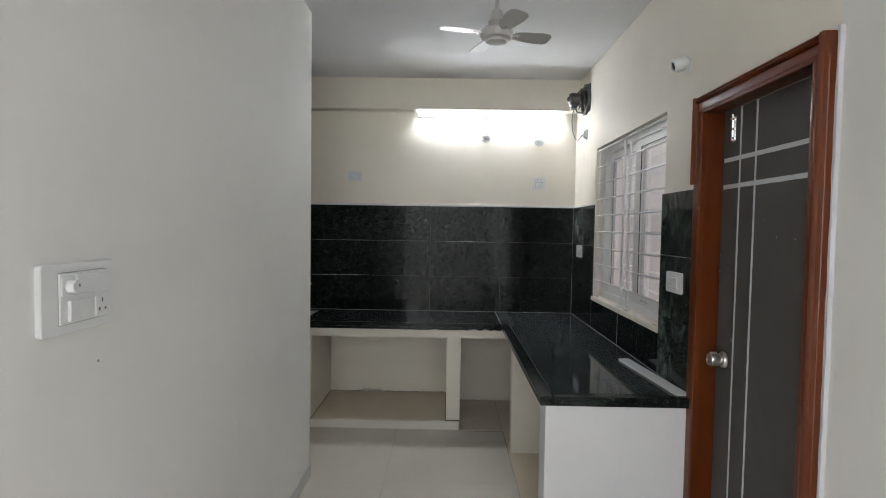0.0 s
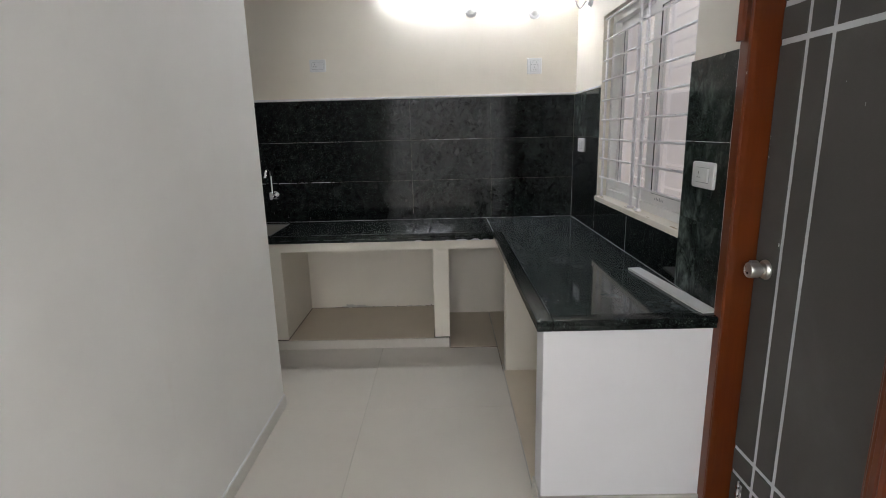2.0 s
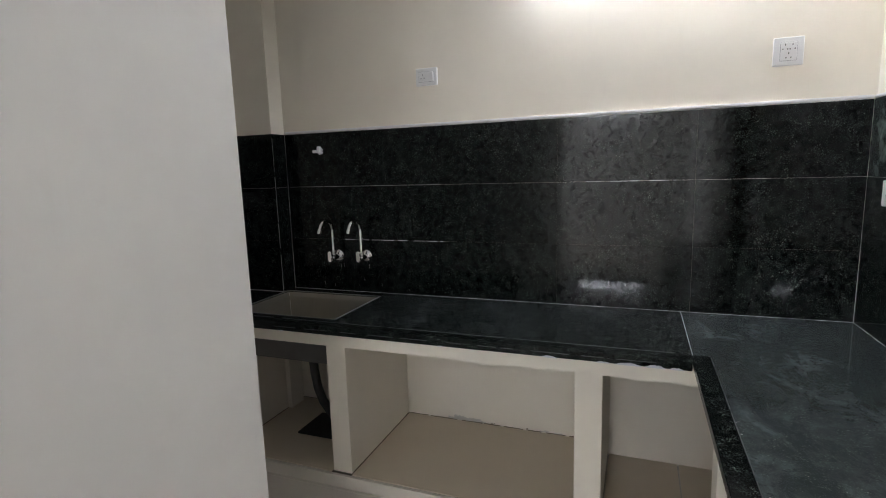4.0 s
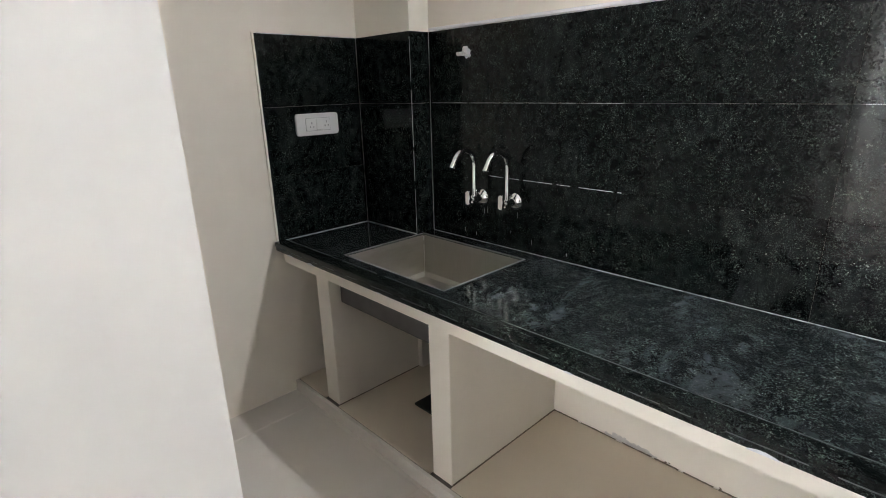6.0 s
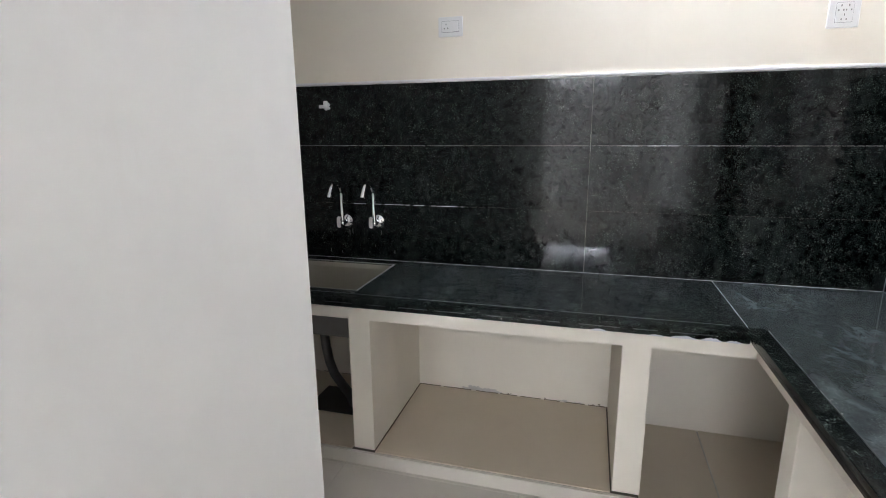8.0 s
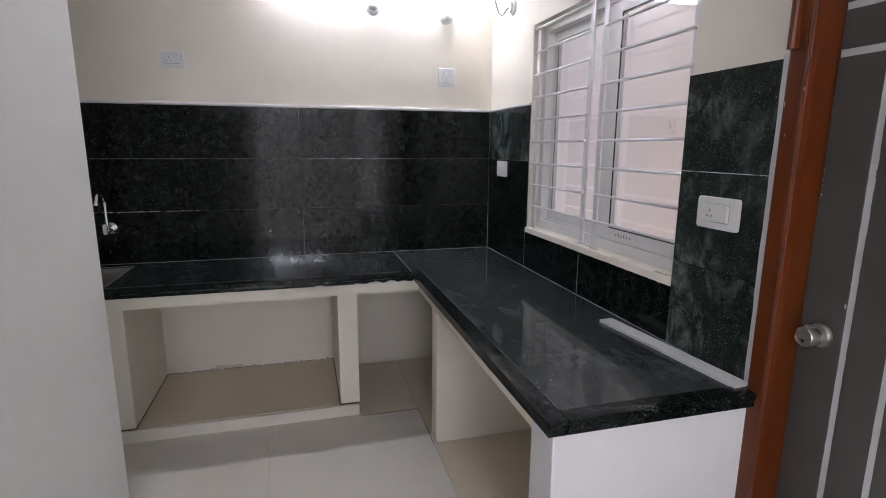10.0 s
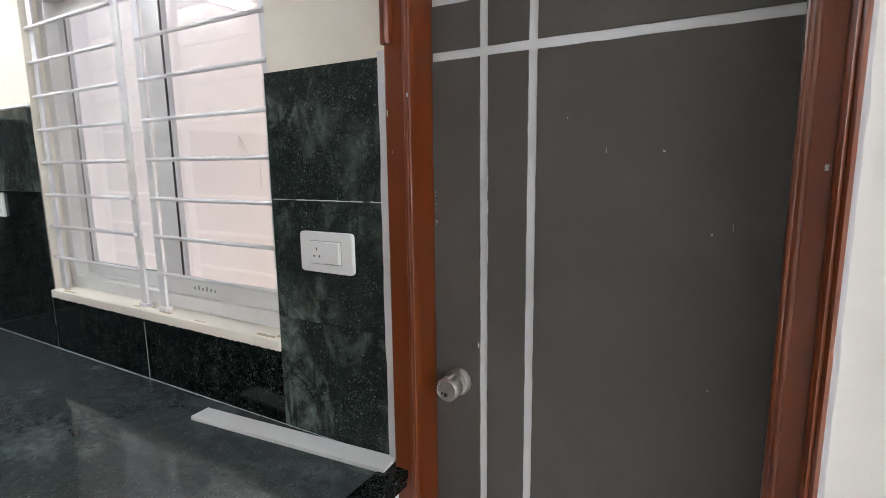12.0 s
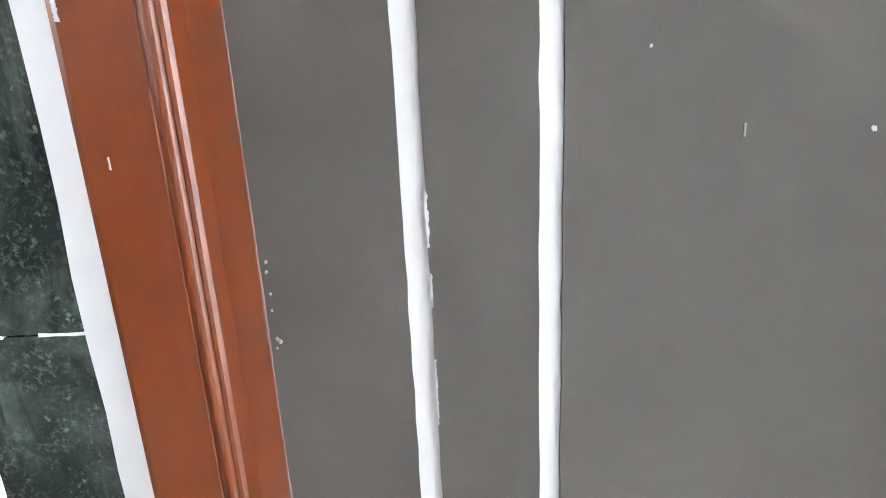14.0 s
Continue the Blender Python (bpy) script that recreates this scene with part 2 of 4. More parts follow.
def plate(axis, a0, a1, us, vs, holes=()):
    """A slab between a0 and a1 along axis, in cells between the lines us and vs, without the cells in holes."""
    bm = bmesh.new()

    def pt(a, u, v):
        return {"x": (a, u, v), "y": (u, a, v), "z": (u, v, a)}[axis]

    def quad(*ps):
        bm.faces.new([bm.verts.new(p) for p in ps])

    solid = {(i, j) for i in range(len(us) - 1) for j in range(len(vs) - 1)} - set(holes)
    for i, j in solid:
        u0, u1, v0, v1 = us[i], us[i + 1], vs[j], vs[j + 1]
        for a in (a0, a1):
            quad(pt(a, u0, v0), pt(a, u1, v0), pt(a, u1, v1), pt(a, u0, v1))
        for di, dj, p, q in ((-1, 0, (u0, v0), (u0, v1)), (1, 0, (u1, v0), (u1, v1)), (0, -1, (u0, v0), (u1, v0)), (0, 1, (u0, v1), (u1, v1))):
            if (i + di, j + dj) not in solid:
                quad(pt(a0, *p), pt(a0, *q), pt(a1, *q), pt(a1, *p))
    bmesh.ops.remove_doubles(bm, verts=bm.verts[:], dist=1e-5)
    return bm


def rounded(w, h, d, r, cx=0.0, cz=0.0, y=0.0, lip=0.002, bm=None):
    """A rounded rectangle in the XZ plane that stands d out towards -Y."""
    bm = bm or bmesh.new()
    rings = []
    for inset, yy in ((0, y), (0, y - d + lip), (lip, y - d)):
        ring = []
        for k in range(4):
            ax, az = ((1, 1), (-1, 1), (-1, -1), (1, -1))[k]
            for s in range(5):
                a = radians(90 * k + 22.5 * s)
                ring.append(bm.verts.new((cx + ax * (w / 2 - r) + (r - inset) * math.cos(a), yy, cz + az * (h / 2 - r) + (r - inset) * math.sin(a))))
        rings.append(ring)
    n = len(rings[0])
    for a, b in zip(rings, rings[1:]):
        for i in range(n):
            bm.faces.new((a[i], a[(i + 1) % n], b[(i + 1) % n], b[i]))
    bm.faces.new(rings[0])
    bm.faces.new(rings[-1][::-1])
    return bm


def lathe(profile, m=None, seg=24, bm=None):
    """Turns (radius, height) pairs round Z, then moves by m."""
    bm = bm or bmesh.new()
    m = m or Matrix()
    rings = [[bm.verts.new(m @ Vector((max(r, 1e-4) * math.cos(2 * math.pi * i / seg), max(r, 1e-4) * math.sin(2 * math.pi * i / seg), z))) for i in range(seg)] for r, z in profile]
    for a, b in zip(rings, rings[1:]):
        for i in range(seg):
            bm.faces.new((a[i], a[(i + 1) % seg], b[(i + 1) % seg], b[i]))
    bm.faces.new(rings[0][::-1])
    bm.faces.new(rings[-1])
    return bm


def pipe(pts, r, seg=12, bm=None):
    """A round bar or tube along pts."""
    bm = bm or bmesh.new()
    pts = [Vector(p) for p in pts]
    rings, side = [], None
    for i, p in enumerate(pts):
        d = (pts[min(i + 1, len(pts) - 1)] - pts[max(i - 1, 0)]).normalized()
        side = (side - d * side.dot(d)) if side else d.orthogonal()
        side.normalize()
        up = d.cross(side)
        rings.append([bm.verts.new(p + r * (math.cos(a) * side + math.sin(a) * up)) for a in (2 * math.pi * k / seg for k in range(seg))])
    for a, b in zip(rings, rings[1:]):
        for i in range(seg):
            bm.faces.new((a[i], a[(i + 1) % seg], b[(i + 1) % seg], b[i]))
    bm.faces.new(rings[0][::-1])
    bm.faces.new(rings[-1])
    return bm


def extruded(points, p0, p1):
    """A closed outline, points (u, v) on the axes x and y, drawn from height p0 to p1."""
    bm = bmesh.new()
    lo = [bm.verts.new((x, y, p0)) for x, y in points]
    hi = [bm.verts.new((x, y, p1)) for x, y in points]
    for i in range(len(points)):
        j = (i + 1) % len(points)
        bm.faces.new((lo[i], lo[j], hi[j], hi[i]))
    bm.faces.new(lo[::-1])
    bm.faces.new(hi)
    return bm


def ragged(axis, a0, a1, u0, u1, v0, v1, amp, step, rng, sides="lrbt"):
    """A flat slab with uneven edges, from a0 to a1 along axis; amp and step in metres."""
    pts = []
    nu, nv = max(1, round((u1 - u0) / step)), max(1, round((v1 - v0) / step))

    def j(side):
        return rng.uniform(-amp, amp) if side in sides else 0.0
    pts += [(u0 + (u1 - u0) * i / nu, v0 + j("b")) for i in range(nu)]
    pts += [(u1 + j("r"), v0 + (v1 - v0) * i / nv) for i in range(nv)]
    pts += [(u1 - (u1 - u0) * i / nu, v1 + j("t")) for i in range(nu)]
    pts += [(u0 + j("l"), v1 - (v1 - v0) * i / nv) for i in range(nv)]
    bm = bmesh.new()

    def pt(a, u, v):
        return {"x": (a, u, v), "y": (u, a, v), "z": (u, v, a)}[axis]
    lo = [bm.verts.new(pt(a0, *p)) for p in pts]
    hi = [bm.verts.new(pt(a1, *p)) for p in pts]
    for i in range(len(pts)):
        k = (i + 1) % len(pts)
        bm.faces.new((lo[i], lo[k], hi[k], hi[i]))
    bm.faces.new(lo[::-1])
    bm.faces.new(hi)
    return bm


# ---- the shell ----
TOP = 2.79            # ceiling
CT = 0.805            # worktop
TT = 1.72             # top of the wall tiles
LX = -3.213           # tiled face of the wall by the sink
PX, PY = -1.906, -1.405  # corner of the partition
rng = random.Random(7)

floor = setting("floor", box(-5.2, 0.21, -8.8, 0.2, -0.15, -0.005), grout)
ceiling = setting("ceiling", box(-5.2, 0.152, -8.8, 0.2, TOP, TOP + 0.15), paint_ceiling)
wall_north = setting("wall_north", box(-3.4, 0.012, 0.06, 0.2, -0.005, 0.70, bm=box(-3.4, 0.012, 0.012, 0.2, 0.70, TOP)), paint_cream)
wall_east = setting("wall_east", plate("x", 0.012, 0.152, [-3.026, -2.244, -1.868, -0.63, 0.2], [-0.005, 1.03, 2.1, 2.135, TOP], {(0, 0), (0, 1), (2, 1), (2, 2)}), paint_cream)
wall_east_hall = setting("wall_east_hall", box(0.012, 0.152, -8.8, -3.026, -0.005, TOP), paint_daylit)
wall_west = setting("wall_west", box(-3.4, LX - 0.012, -1.23, 0.012, -0.005, TOP), paint_cream)
wall_partition = setting("wall_partition", plate("z", -0.005, TOP, [-3.4, PX - 0.15, PX], [-5.4, PY - 0.15, PY], {(0, 0)}), paint_daylit)
# unseen hall walls, added to close the room and shape light and tile reflections
wall_hall_north = setting("wall_hall_north", box(-5.2, PX - 0.15, -5.4, -5.25, -0.005, TOP), paint_daylit)
# this opening is made for the added fill lamp
wall_hall_west = setting("wall_hall_west", plate("x", -5.2, -5.05, [-8.65, -6.95, -5.65, -5.4], [-0.005, 0.85, 2.15, TOP], {(1, 1)}), paint_daylit)
wall_hall_south = setting("wall_hall_south", box(-5.2, 0.012, -8.8, -8.65, -0.005, TOP), paint_daylit)
wall_gap = setting("wall_gap", box(-3.4, LX - 0.012, PY, -1.23, -0.005, TOP), paint_daylit)
beam = setting("beam", box(LX - 0.012, 0.012, -0.10, 0.012, 2.53, TOP), paint_cream)
column = setting("column", box(LX - 0.012, -2.827, -0.103, 0.012, -0.005, 2.53), paint_cream)

# plaster lip over the tiles
lip = setting("plaster_lip", box(-2.815, 0.0, -0.0015, 0.012, TT + 0.003, TT + 0.016, 0.004), paint_white)
lip_east = setting("plaster_lip_east", box(-0.0015, 0.012, -0.628, -0.003, TT + 0.003, TT + 0.014, 0.004), paint_white)

# skirting
sk = setting("skirting_partition", box(PX, PX + 0.009, -5.4, PY + 0.009, 0.0, 0.066, 0.002), tile_skirt)
sk2 = setting("skirting_partition_end", box(LX, PX - 0.001, PY, PY + 0.009, 0.0, 0.066, 0.002), tile_skirt)
sk3 = setting("skirting_east", box(0.002, 0.012, -8.65, -3.04, 0.0, 0.066, 0.002), tile_skirt)
sk4 = setting("skirting_grout_line", box(PX, PX + 0.006, -5.4, PY + 0.006, 0.066, 0.072, 0.001), caulk)

# outside utility passage
setting("utility_floor", box(0.152, 1.5, -7, 4, -0.25, -0.1), grout)
setting("utility_wall", box(1.25, 1.45, -7, 4, -0.1, 3.2), paint_pink)
setting("utility_wall_north", box(0.152, 1.25, 3.0, 3.2, -0.1, 3.2), paint_pink)
setting("utility_wall_south", box(0.152, 1.25, -6.6, -6.4, -0.1, 3.2), paint_pink)

bare_plaster = painted("bare_grey_plaster", (0.60, 0.57, 0.52), 0.9)
stain = painted("faint_wall_stain", (0.66, 0.575, 0.52), 0.9)
for k in range(7):
    sy, sz = -0.215 + rng.gauss(0, 0.022) - 0.004 * (k % 5), 1.635 + rng.gauss(0, 0.020) + 0.007 * (k % 5)
    w, h = rng.uniform(0.004, 0.022), rng.uniform(0.003, 0.014)
    mark = setting("wall_stain", ragged("x", 1.2462 - 0.00013 * k, 1.2505, sy - w, sy + w, sz - h, sz + h, 0.003, 0.006, rng), stain)
setting("wall_crack", ragged("x", 1.2475, 1.2505, -0.3765, -0.3735, 1.36, 1.52, 0.001, 0.012, rng), stain)

# ---- counter masonry ----
base = tagged(thing("counter_base", (0, 0, 0), "cream plastered masonry base with open bays under the worktop", "counter"), kind="structure")
part("plinth", box(LX, -0.976, -0.615, 0.06, 0.0, 0.06), grime, base)
part("plinth_face", box(LX, -0.978, -0.634, -0.6165, 0.0, 0.063, 0.002), tile_floor, base, "pale tile strip along the plinth")
for n, (a, b) in enumerate(((-2.957, -2.857), (-2.214, -2.112), (-1.078, -0.972))):
    part("pier", box(a, b, -0.602, 0.06, 0.062, 0.699, 0.004), paint_cream, base)
part("slab_band", plate("z", 0.70, 0.766, [LX, -2.84, -2.16, 0.012], [-0.615, -0.57, -0.06, 0.012], {(1, 1)}), paint_cream, base)
part("slab_band", box(-0.632, 0.012, -2.119, -0.617, 0.70, 0.766, 0.003), paint_cream, base)
part("cross_wall", box(-0.630, 0.012, -1.022, -0.930, 0.0, 0.699, 0.004), paint_cream, base)
part("end_wall", box(-0.637, 0.008, -2.252, -2.12, 0.0, 0.7645, 0.005), paint_white, base, "smooth white end wall of the counter")
part("skirting", box(-0.645, 0.008, -2.262, -2.2525, 0.0, 0.068, 0.002), tile_skirt, base, "pale tile skirting")
part("skirting", box(-0.6475, -0.638, -2.262, -2.13, 0.0, 0.068, 0.002), tile_skirt, base)

for a, c in ((-2.857, -2.214), (-2.112, -1.078)):
    u = a
    while u < c:
        w = rng.uniform(0.04, 0.17)
        part("back_gap", ragged("y", 0.056, 0.0605, u, min(u + w, c), 0.064, 0.0672, 0.0012, 0.012, rng, "t"), brown_joint, base, "dark open joint at the back of the bay")
        u += w + rng.uniform(0.004, 0.03)
for u, w, h in ((-1.86, 0.05, 0.012), (-1.825, 0.06, 0.022), (-1.775, 0.05, 0.014), (-1.735, 0.07, 0.019), (-1.675, 0.04, 0.009), (-1.33, 0.05, 0.006), (-1.25, 0.04, 0.005), (-2.55, 0.05, 0.006)):
    part("bare_patch", ragged("y", 0.0590, 0.0605, u, u + w, 0.0665, 0.068 + h, 0.0045, 0.008, rng, "t"), bare_plaster, base, "peeled plaster patch")
for u, z, r in ((-1.60, 0.070, 0.004), (-1.585, 0.074, 0.003), (-1.40, 0.071, 0.004), (-1.12, 0.072, 0.005), (-1.15, 0.069, 0.003), (-2.30, 0.070, 0.004)):
    part("dirt_spot", ragged("y", 0.0585, 0.0605, u - r, u + r, z - 0.002, z + r, 0.0012, 0.002, rng), brown_joint, base)
for x in (-2.957, -2.857, -2.214, -2.112, -1.078):
    part("pier_gap", ragged("x", x - 0.002, x + 0.002, -0.60, 0.05, 0.060, 0.067, 0.001, 0.03, rng, "t"), brown_joint, base)

# open joints between the hall floor and the tiles under the counter
for x0, x1, y0, y1 in ((-0.972, -0.646, -0.6555, -0.6515), (-0.6465, -0.6425, -1.022, -0.652), (-0.6465, -0.6425, -2.12, -1.024)):
    part("floor_joint", ragged("z", 0.0004, 0.0026, x0, x1, y0, y1, 0.0008, 0.03, rng), brown_joint if y0 > -1.1 else grout, base, "open floor joint")

# ---- worktop ----
top = thing("worktop", (0, 0, 0), "black speckled granite worktop with dusty wipe marks", "worktop")
part("slab", plate("z", 0.768, CT, [LX, -2.80, -2.195, -0.6655], [-0.596, -0.54, -0.085, 0.0], {(1, 1)}), granite_top, top)
part("slab", box(-0.6635, -0.0, -2.218, 0.0, 0.768, CT, 0.001), granite_run, top)


def nosing(x0, x1, y0, y1, inset_x, inset_y):
    part("edge_strip", box(x0, x1, y0, y1, 0.7865, CT + 0.0035, 0.005, 3), granite_edge, top, smooth=True)
    part("edge_strip_lower", box(x0 + inset_x, x1, y0 + inset_y, y1, 0.7655, 0.786, 0.004, 2), granite_edge, top, smooth=True)


nosing(LX, -0.668, -0.657, -0.5965, 0, 0.004)
# the side run: strip along the front, strip across the end
part("edge_strip", box(-0.668, -0.6075, -2.280, -0.5965, 0.7865, CT + 0.0035, 0.005, 3), granite_edge, top, smooth=True)
part("edge_strip_lower", box(-0.664, -0.6075, -2.276, -0.658, 0.7655, 0.786, 0.004, 2), granite_edge, top, smooth=True)
part("edge_strip", box(-0.607, -0.002, -2.280, -2.2185, 0.7865, CT + 0.0035, 0.005, 3), granite_edge, top, smooth=True)
part("edge_strip_lower", box(-0.607, -0.002, -2.276, -2.2185, 0.7655, 0.786, 0.004, 2), granite_edge, top, smooth=True)
part("joint_line", box(-0.6653, -0.6637, -0.59, 0.0, 0.79, CT + 0.0008), caulk, top, "pale filler in the slab joint")
part("wall_joint", ragged("z", CT, CT + 0.0015, -2.815, 0.0, -0.0025, -0.0005, 0.0015, 0.012, rng, "b"), dull_filler, top, "ragged pale filler line along the wall")
part("wall_joint", ragged("z", CT, CT + 0.0015, -0.0025, -0.0005, -2.2, -0.01, 0.0015, 0.012, rng, "l"), dull_filler, top)
part("wall_joint", ragged("z", CT, CT + 0.003, LX + 0.001, LX + 0.005, -0.6, -0.12, 0.002, 0.03, rng, "r"), dull_filler, top)
part("wall_joint", ragged("z", CT, CT + 0.003, LX, -2.815, -0.121, -0.117, 0.002, 0.03, rng, "b"), dull_filler, top)

def smear(name, x0, x1, y, z, h, parent, label=""):
    """A thin drip of paint with a rounded uneven edge on a face that looks towards -Y."""
    n = 14
    low = [(x0 + (x1 - x0) * k / n, z) for k in range(n + 1)]
    high = [(x0 + (x1 - x0) * k / n, z + h * math.sin(math.pi * k / n) ** 0.6 * rng.uniform(0.55, 1.0)) for k in range(n - 1, 0, -1)]
    bm = bmesh.new()
    a = [bm.verts.new((x, y, zz)) for x, zz in low + high]
    c = [bm.verts.new((x, y + 0.002, zz)) for x, zz in low + high]
    for k in range(len(a)):
        m = (k + 1) % len(a)
        bm.faces.new((a[k], a[m], c[m], c[k]))
    bm.faces.new(a)
    bm.faces.new(c[::-1])
    return part(name, bm, caulk, parent, label)


# paint splashes left on the front edge of the worktop, and its worn arrises
for x, w, h in ((-0.72, 0.05, 0.010), (-0.79, 0.07, 0.014), (-0.88, 0.09, 0.012), (-0.97, 0.05, 0.008), (-1.17, 0.06, 0.009), (-1.62, 0.03, 0.006), (-2.42, 0.025, 0.006), (-2.9, 0.07, 0.009), (-3.08, 0.05, 0.008)):
    smear("paint_splash", x - w / 2, x + w / 2, -0.6545, 0.7650, h, top, "dried white paint splash")
x = LX + 0.02
while x < -0.72:
    w = rng.uniform(0.03, 0.16)
    part("worn_edge", ragged("y", -0.6576, -0.6566, x, min(x + w, -0.70), 0.7853, 0.7880, 0.0006, 0.012, rng), arris, top)
    x += w + rng.uniform(0.01, 0.10)
x = LX + 0.02
while x < -0.72:
    w = rng.uniform(0.2, 0.6)
    part("worn_edge", ragged("z", CT + 0.0012, CT + 0.0042, x, min(x + w, -0.70), -0.5972, -0.5952, 0.0006, 0.012, rng), arris, top)
    x += w + rng.uniform(0.006, 0.05)
y = -2.2
while y < -0.65:
    w = rng.uniform(0.15, 0.5)
    part("worn_edge", ragged("z", CT + 0.0012, CT + 0.0042, -0.6078, -0.6058, y, min(y + w, -0.62), 0.0006, 0.012, rng), arris, top)
    y += w + rng.uniform(0.004, 0.04)

# crumbs of dried cement along the strip and near the front corner
for k in range(34):
    cx, cy = (-0.604 + abs(rng.gauss(0, 0.006)), rng.uniform(-2.15, -0.65)) if k < 18 else (rng.gauss(-0.54, 0.035), rng.gauss(-2.02, 0.07))
    r = rng.uniform(0.0012, 0.0034)
    bm = bmesh.new()
    bmesh.ops.create_icosphere(bm, subdivisions=1, radius=r, matrix=pose(cx, cy, CT + 0.0002) @ Matrix.Diagonal((1.3, 1.0, 0.35, 1.0)))
    for v in bm.verts:
        v.co += Vector((rng.uniform(-1, 1), rng.uniform(-1, 1), 0)) * r * 0.35
    part("cement_crumb", bm, arris if k % 4 else worn, top)

# ---- sink ----
sink = thing("kitchen_sink", (0, 0, 0), "square brushed steel undermount sink in the granite worktop", "sink")
bm = bmesh.new()
SX0, SX1, SY0, SY1, SZ = -2.80, -2.195, -0.54, -0.085, 0.595
rings = []
for inset, z in ((0.0, CT - 0.006), (0.004, CT - 0.03), (0.012, SZ + 0.02), (0.03, SZ)):
    rings.append([bm.verts.new((x, y, z)) for x, y in ((SX0 + inset, SY0 + inset), (SX1 - inset, SY0 + inset), (SX1 - inset, SY1 - inset), (SX0 + inset, SY1 - inset))])
for a, b in zip(rings, rings[1:]):
    for i in range(4):
        bm.faces.new((a[i], a[(i + 1) % 4], b[(i + 1) % 4], b[i]))
bm.faces.new(rings[-1])
bowl = part("bowl", bm, steel, sink)
sol = bowl.modifiers.new("thick", "SOLIDIFY")
sol.thickness, sol.offset = 0.004, -1
part("underside", plate("z", 0.585, 0.70, [SX0 - 0.03, SX0 - 0.012, SX1 + 0.012, SX1 + 0.03], [SY0 - 0.02, SY0 - 0.008, SY1 + 0.008, SY1 + 0.02], {(1, 1)}), dark_metal, sink, "dark sound-deadened outside of the bowl")
part("underside_plate", box(SX0 - 0.012, SX1 + 0.012, SY0 - 0.008, SY1 + 0.008, 0.585, 0.589), dark_metal, sink)
rim = plate("z", CT - 0.004, CT + 0.0022, [SX0 - 0.005, SX0, SX1, SX1 + 0.005], [SY0 - 0.005, SY0, SY1, SY1 + 0.005], {(1, 1)})
part("rim", rim, worn, sink, "pale line round the sink")
for x, y in ((SX0 + 0.005, SY1 - 0.005), (SX1 - 0.005, SY1 - 0.005), (SX0 + 0.005, SY0 + 0.005), (SX1 - 0.005, SY0 + 0.005)):
    dx, dy = (0.008 if x < -2.5 else -0.008), (0.008 if y < -0.3 else -0.008)
    part("corner_weld", pipe([(x, y, CT - 0.012), (x + dx * 0.5, y + dy * 0.5, 0.70), (x + dx, y + dy, SZ + 0.02)], 0.0042, 8), weld, sink, "bright polished corner seam", smooth=True)
part("drain", lathe([(0.045, 0), (0.045, 0.003), (0.03, 0.003), (0.028, -0.004)], pose(-2.5, -0.31, SZ + 0.001)), chrome, sink, smooth=True)

# waste pipe and the rubber mat under the sink
waste = thing("waste_pipe", (0, 0, 0), "black flexible waste pipe hanging under the sink", "pipe")
pts = [(-2.5, -0.31, 0.585), (-2.5, -0.31, 0.50), (-2.495, -0.31, 0.42), (-2.48, -0.31, 0.33), (-2.455, -0.31, 0.26), (-2.42, -0.30, 0.20), (-2.38, -0.29, 0.14), (-2.36, -0.28, 0.07)]
part("hose", pipe(pts, 0.024, 14), rubber, waste, smooth=True)
part("collar", lathe([(0.034, 0), (0.036, 0.01), (0.036, 0.05), (0.03, 0.06)], pose(-2.5, -0.31, 0.526)), rubber, waste, smooth=True)
tray = tagged(new("drain_mat", link_mesh("drain_mat", box(-2.60, -2.225, -0.36, -0.12, 0.066, 0.078, 0.004), rubber)), "black rubber drain mat on the bay floor", "mat")
stub2 = tagged(new("floor_pipe", link_mesh("floor_pipe", pipe([(-3.19, -0.42, 0.105), (-3.12, -0.36, 0.10), (-3.02, -0.28, 0.095), (-2.96, -0.24, 0.095)], 0.026, 12), rubber, True)), "short dark waste pipe lying in the narrow bay", "pipe")


# ---- taps ----
def tap():
    t = thing("sink_tap", (-2.494, 0, 1.012), "chrome wall-mounted sink tap with a swan-neck spout", "tap", group="pair of sink taps")
    part("wall_flange", lathe([(0.037, 0), (0.037, 0.004), (0.033, 0.009), (0.024, 0.015), (0.018, 0.018)], pose(0, 0, 0, 90)), chrome, t, smooth=True)
    part("body", pipe([(0, -0.012, 0), (0, -0.070, 0)], 0.0165, 16), chrome, t, smooth=True)
    part("spindle", pipe([(0, -0.070, 0), (0, -0.088, 0.001)], 0.0095, 14), chrome, t, smooth=True)
    neck = [(0, -0.052, 0.0), (0, -0.052, 0.09), (0, -0.052, 0.150)]
    neck += [(0, -0.052 - 0.064 * (1 - math.cos(a)), 0.150 + 0.064 * math.sin(a)) for a in (radians(18 * k) for k in range(1, 9))]
    x, y, z = neck[-1]
    neck.append((x, y - 0.017, z - 0.028))
    part("spout", pipe(neck, 0.0112, 14), chrome, t, smooth=True)
    end = Vector(neck[-1])
    part("nozzle", pipe([end + Vector((0, 0.005, 0.009)), end + Vector((0, -0.006, -0.010))], 0.0125, 14), chrome, t, smooth=True)
    part("lever", rounded(0.025, 0.062, 0.010, 0.012, 0, 0.010, -0.088), chrome, t, smooth=True)
    return t


tap_a = tap()
tap_b = copy_thing(tap_a, pose(-2.311, 0, 1.016))

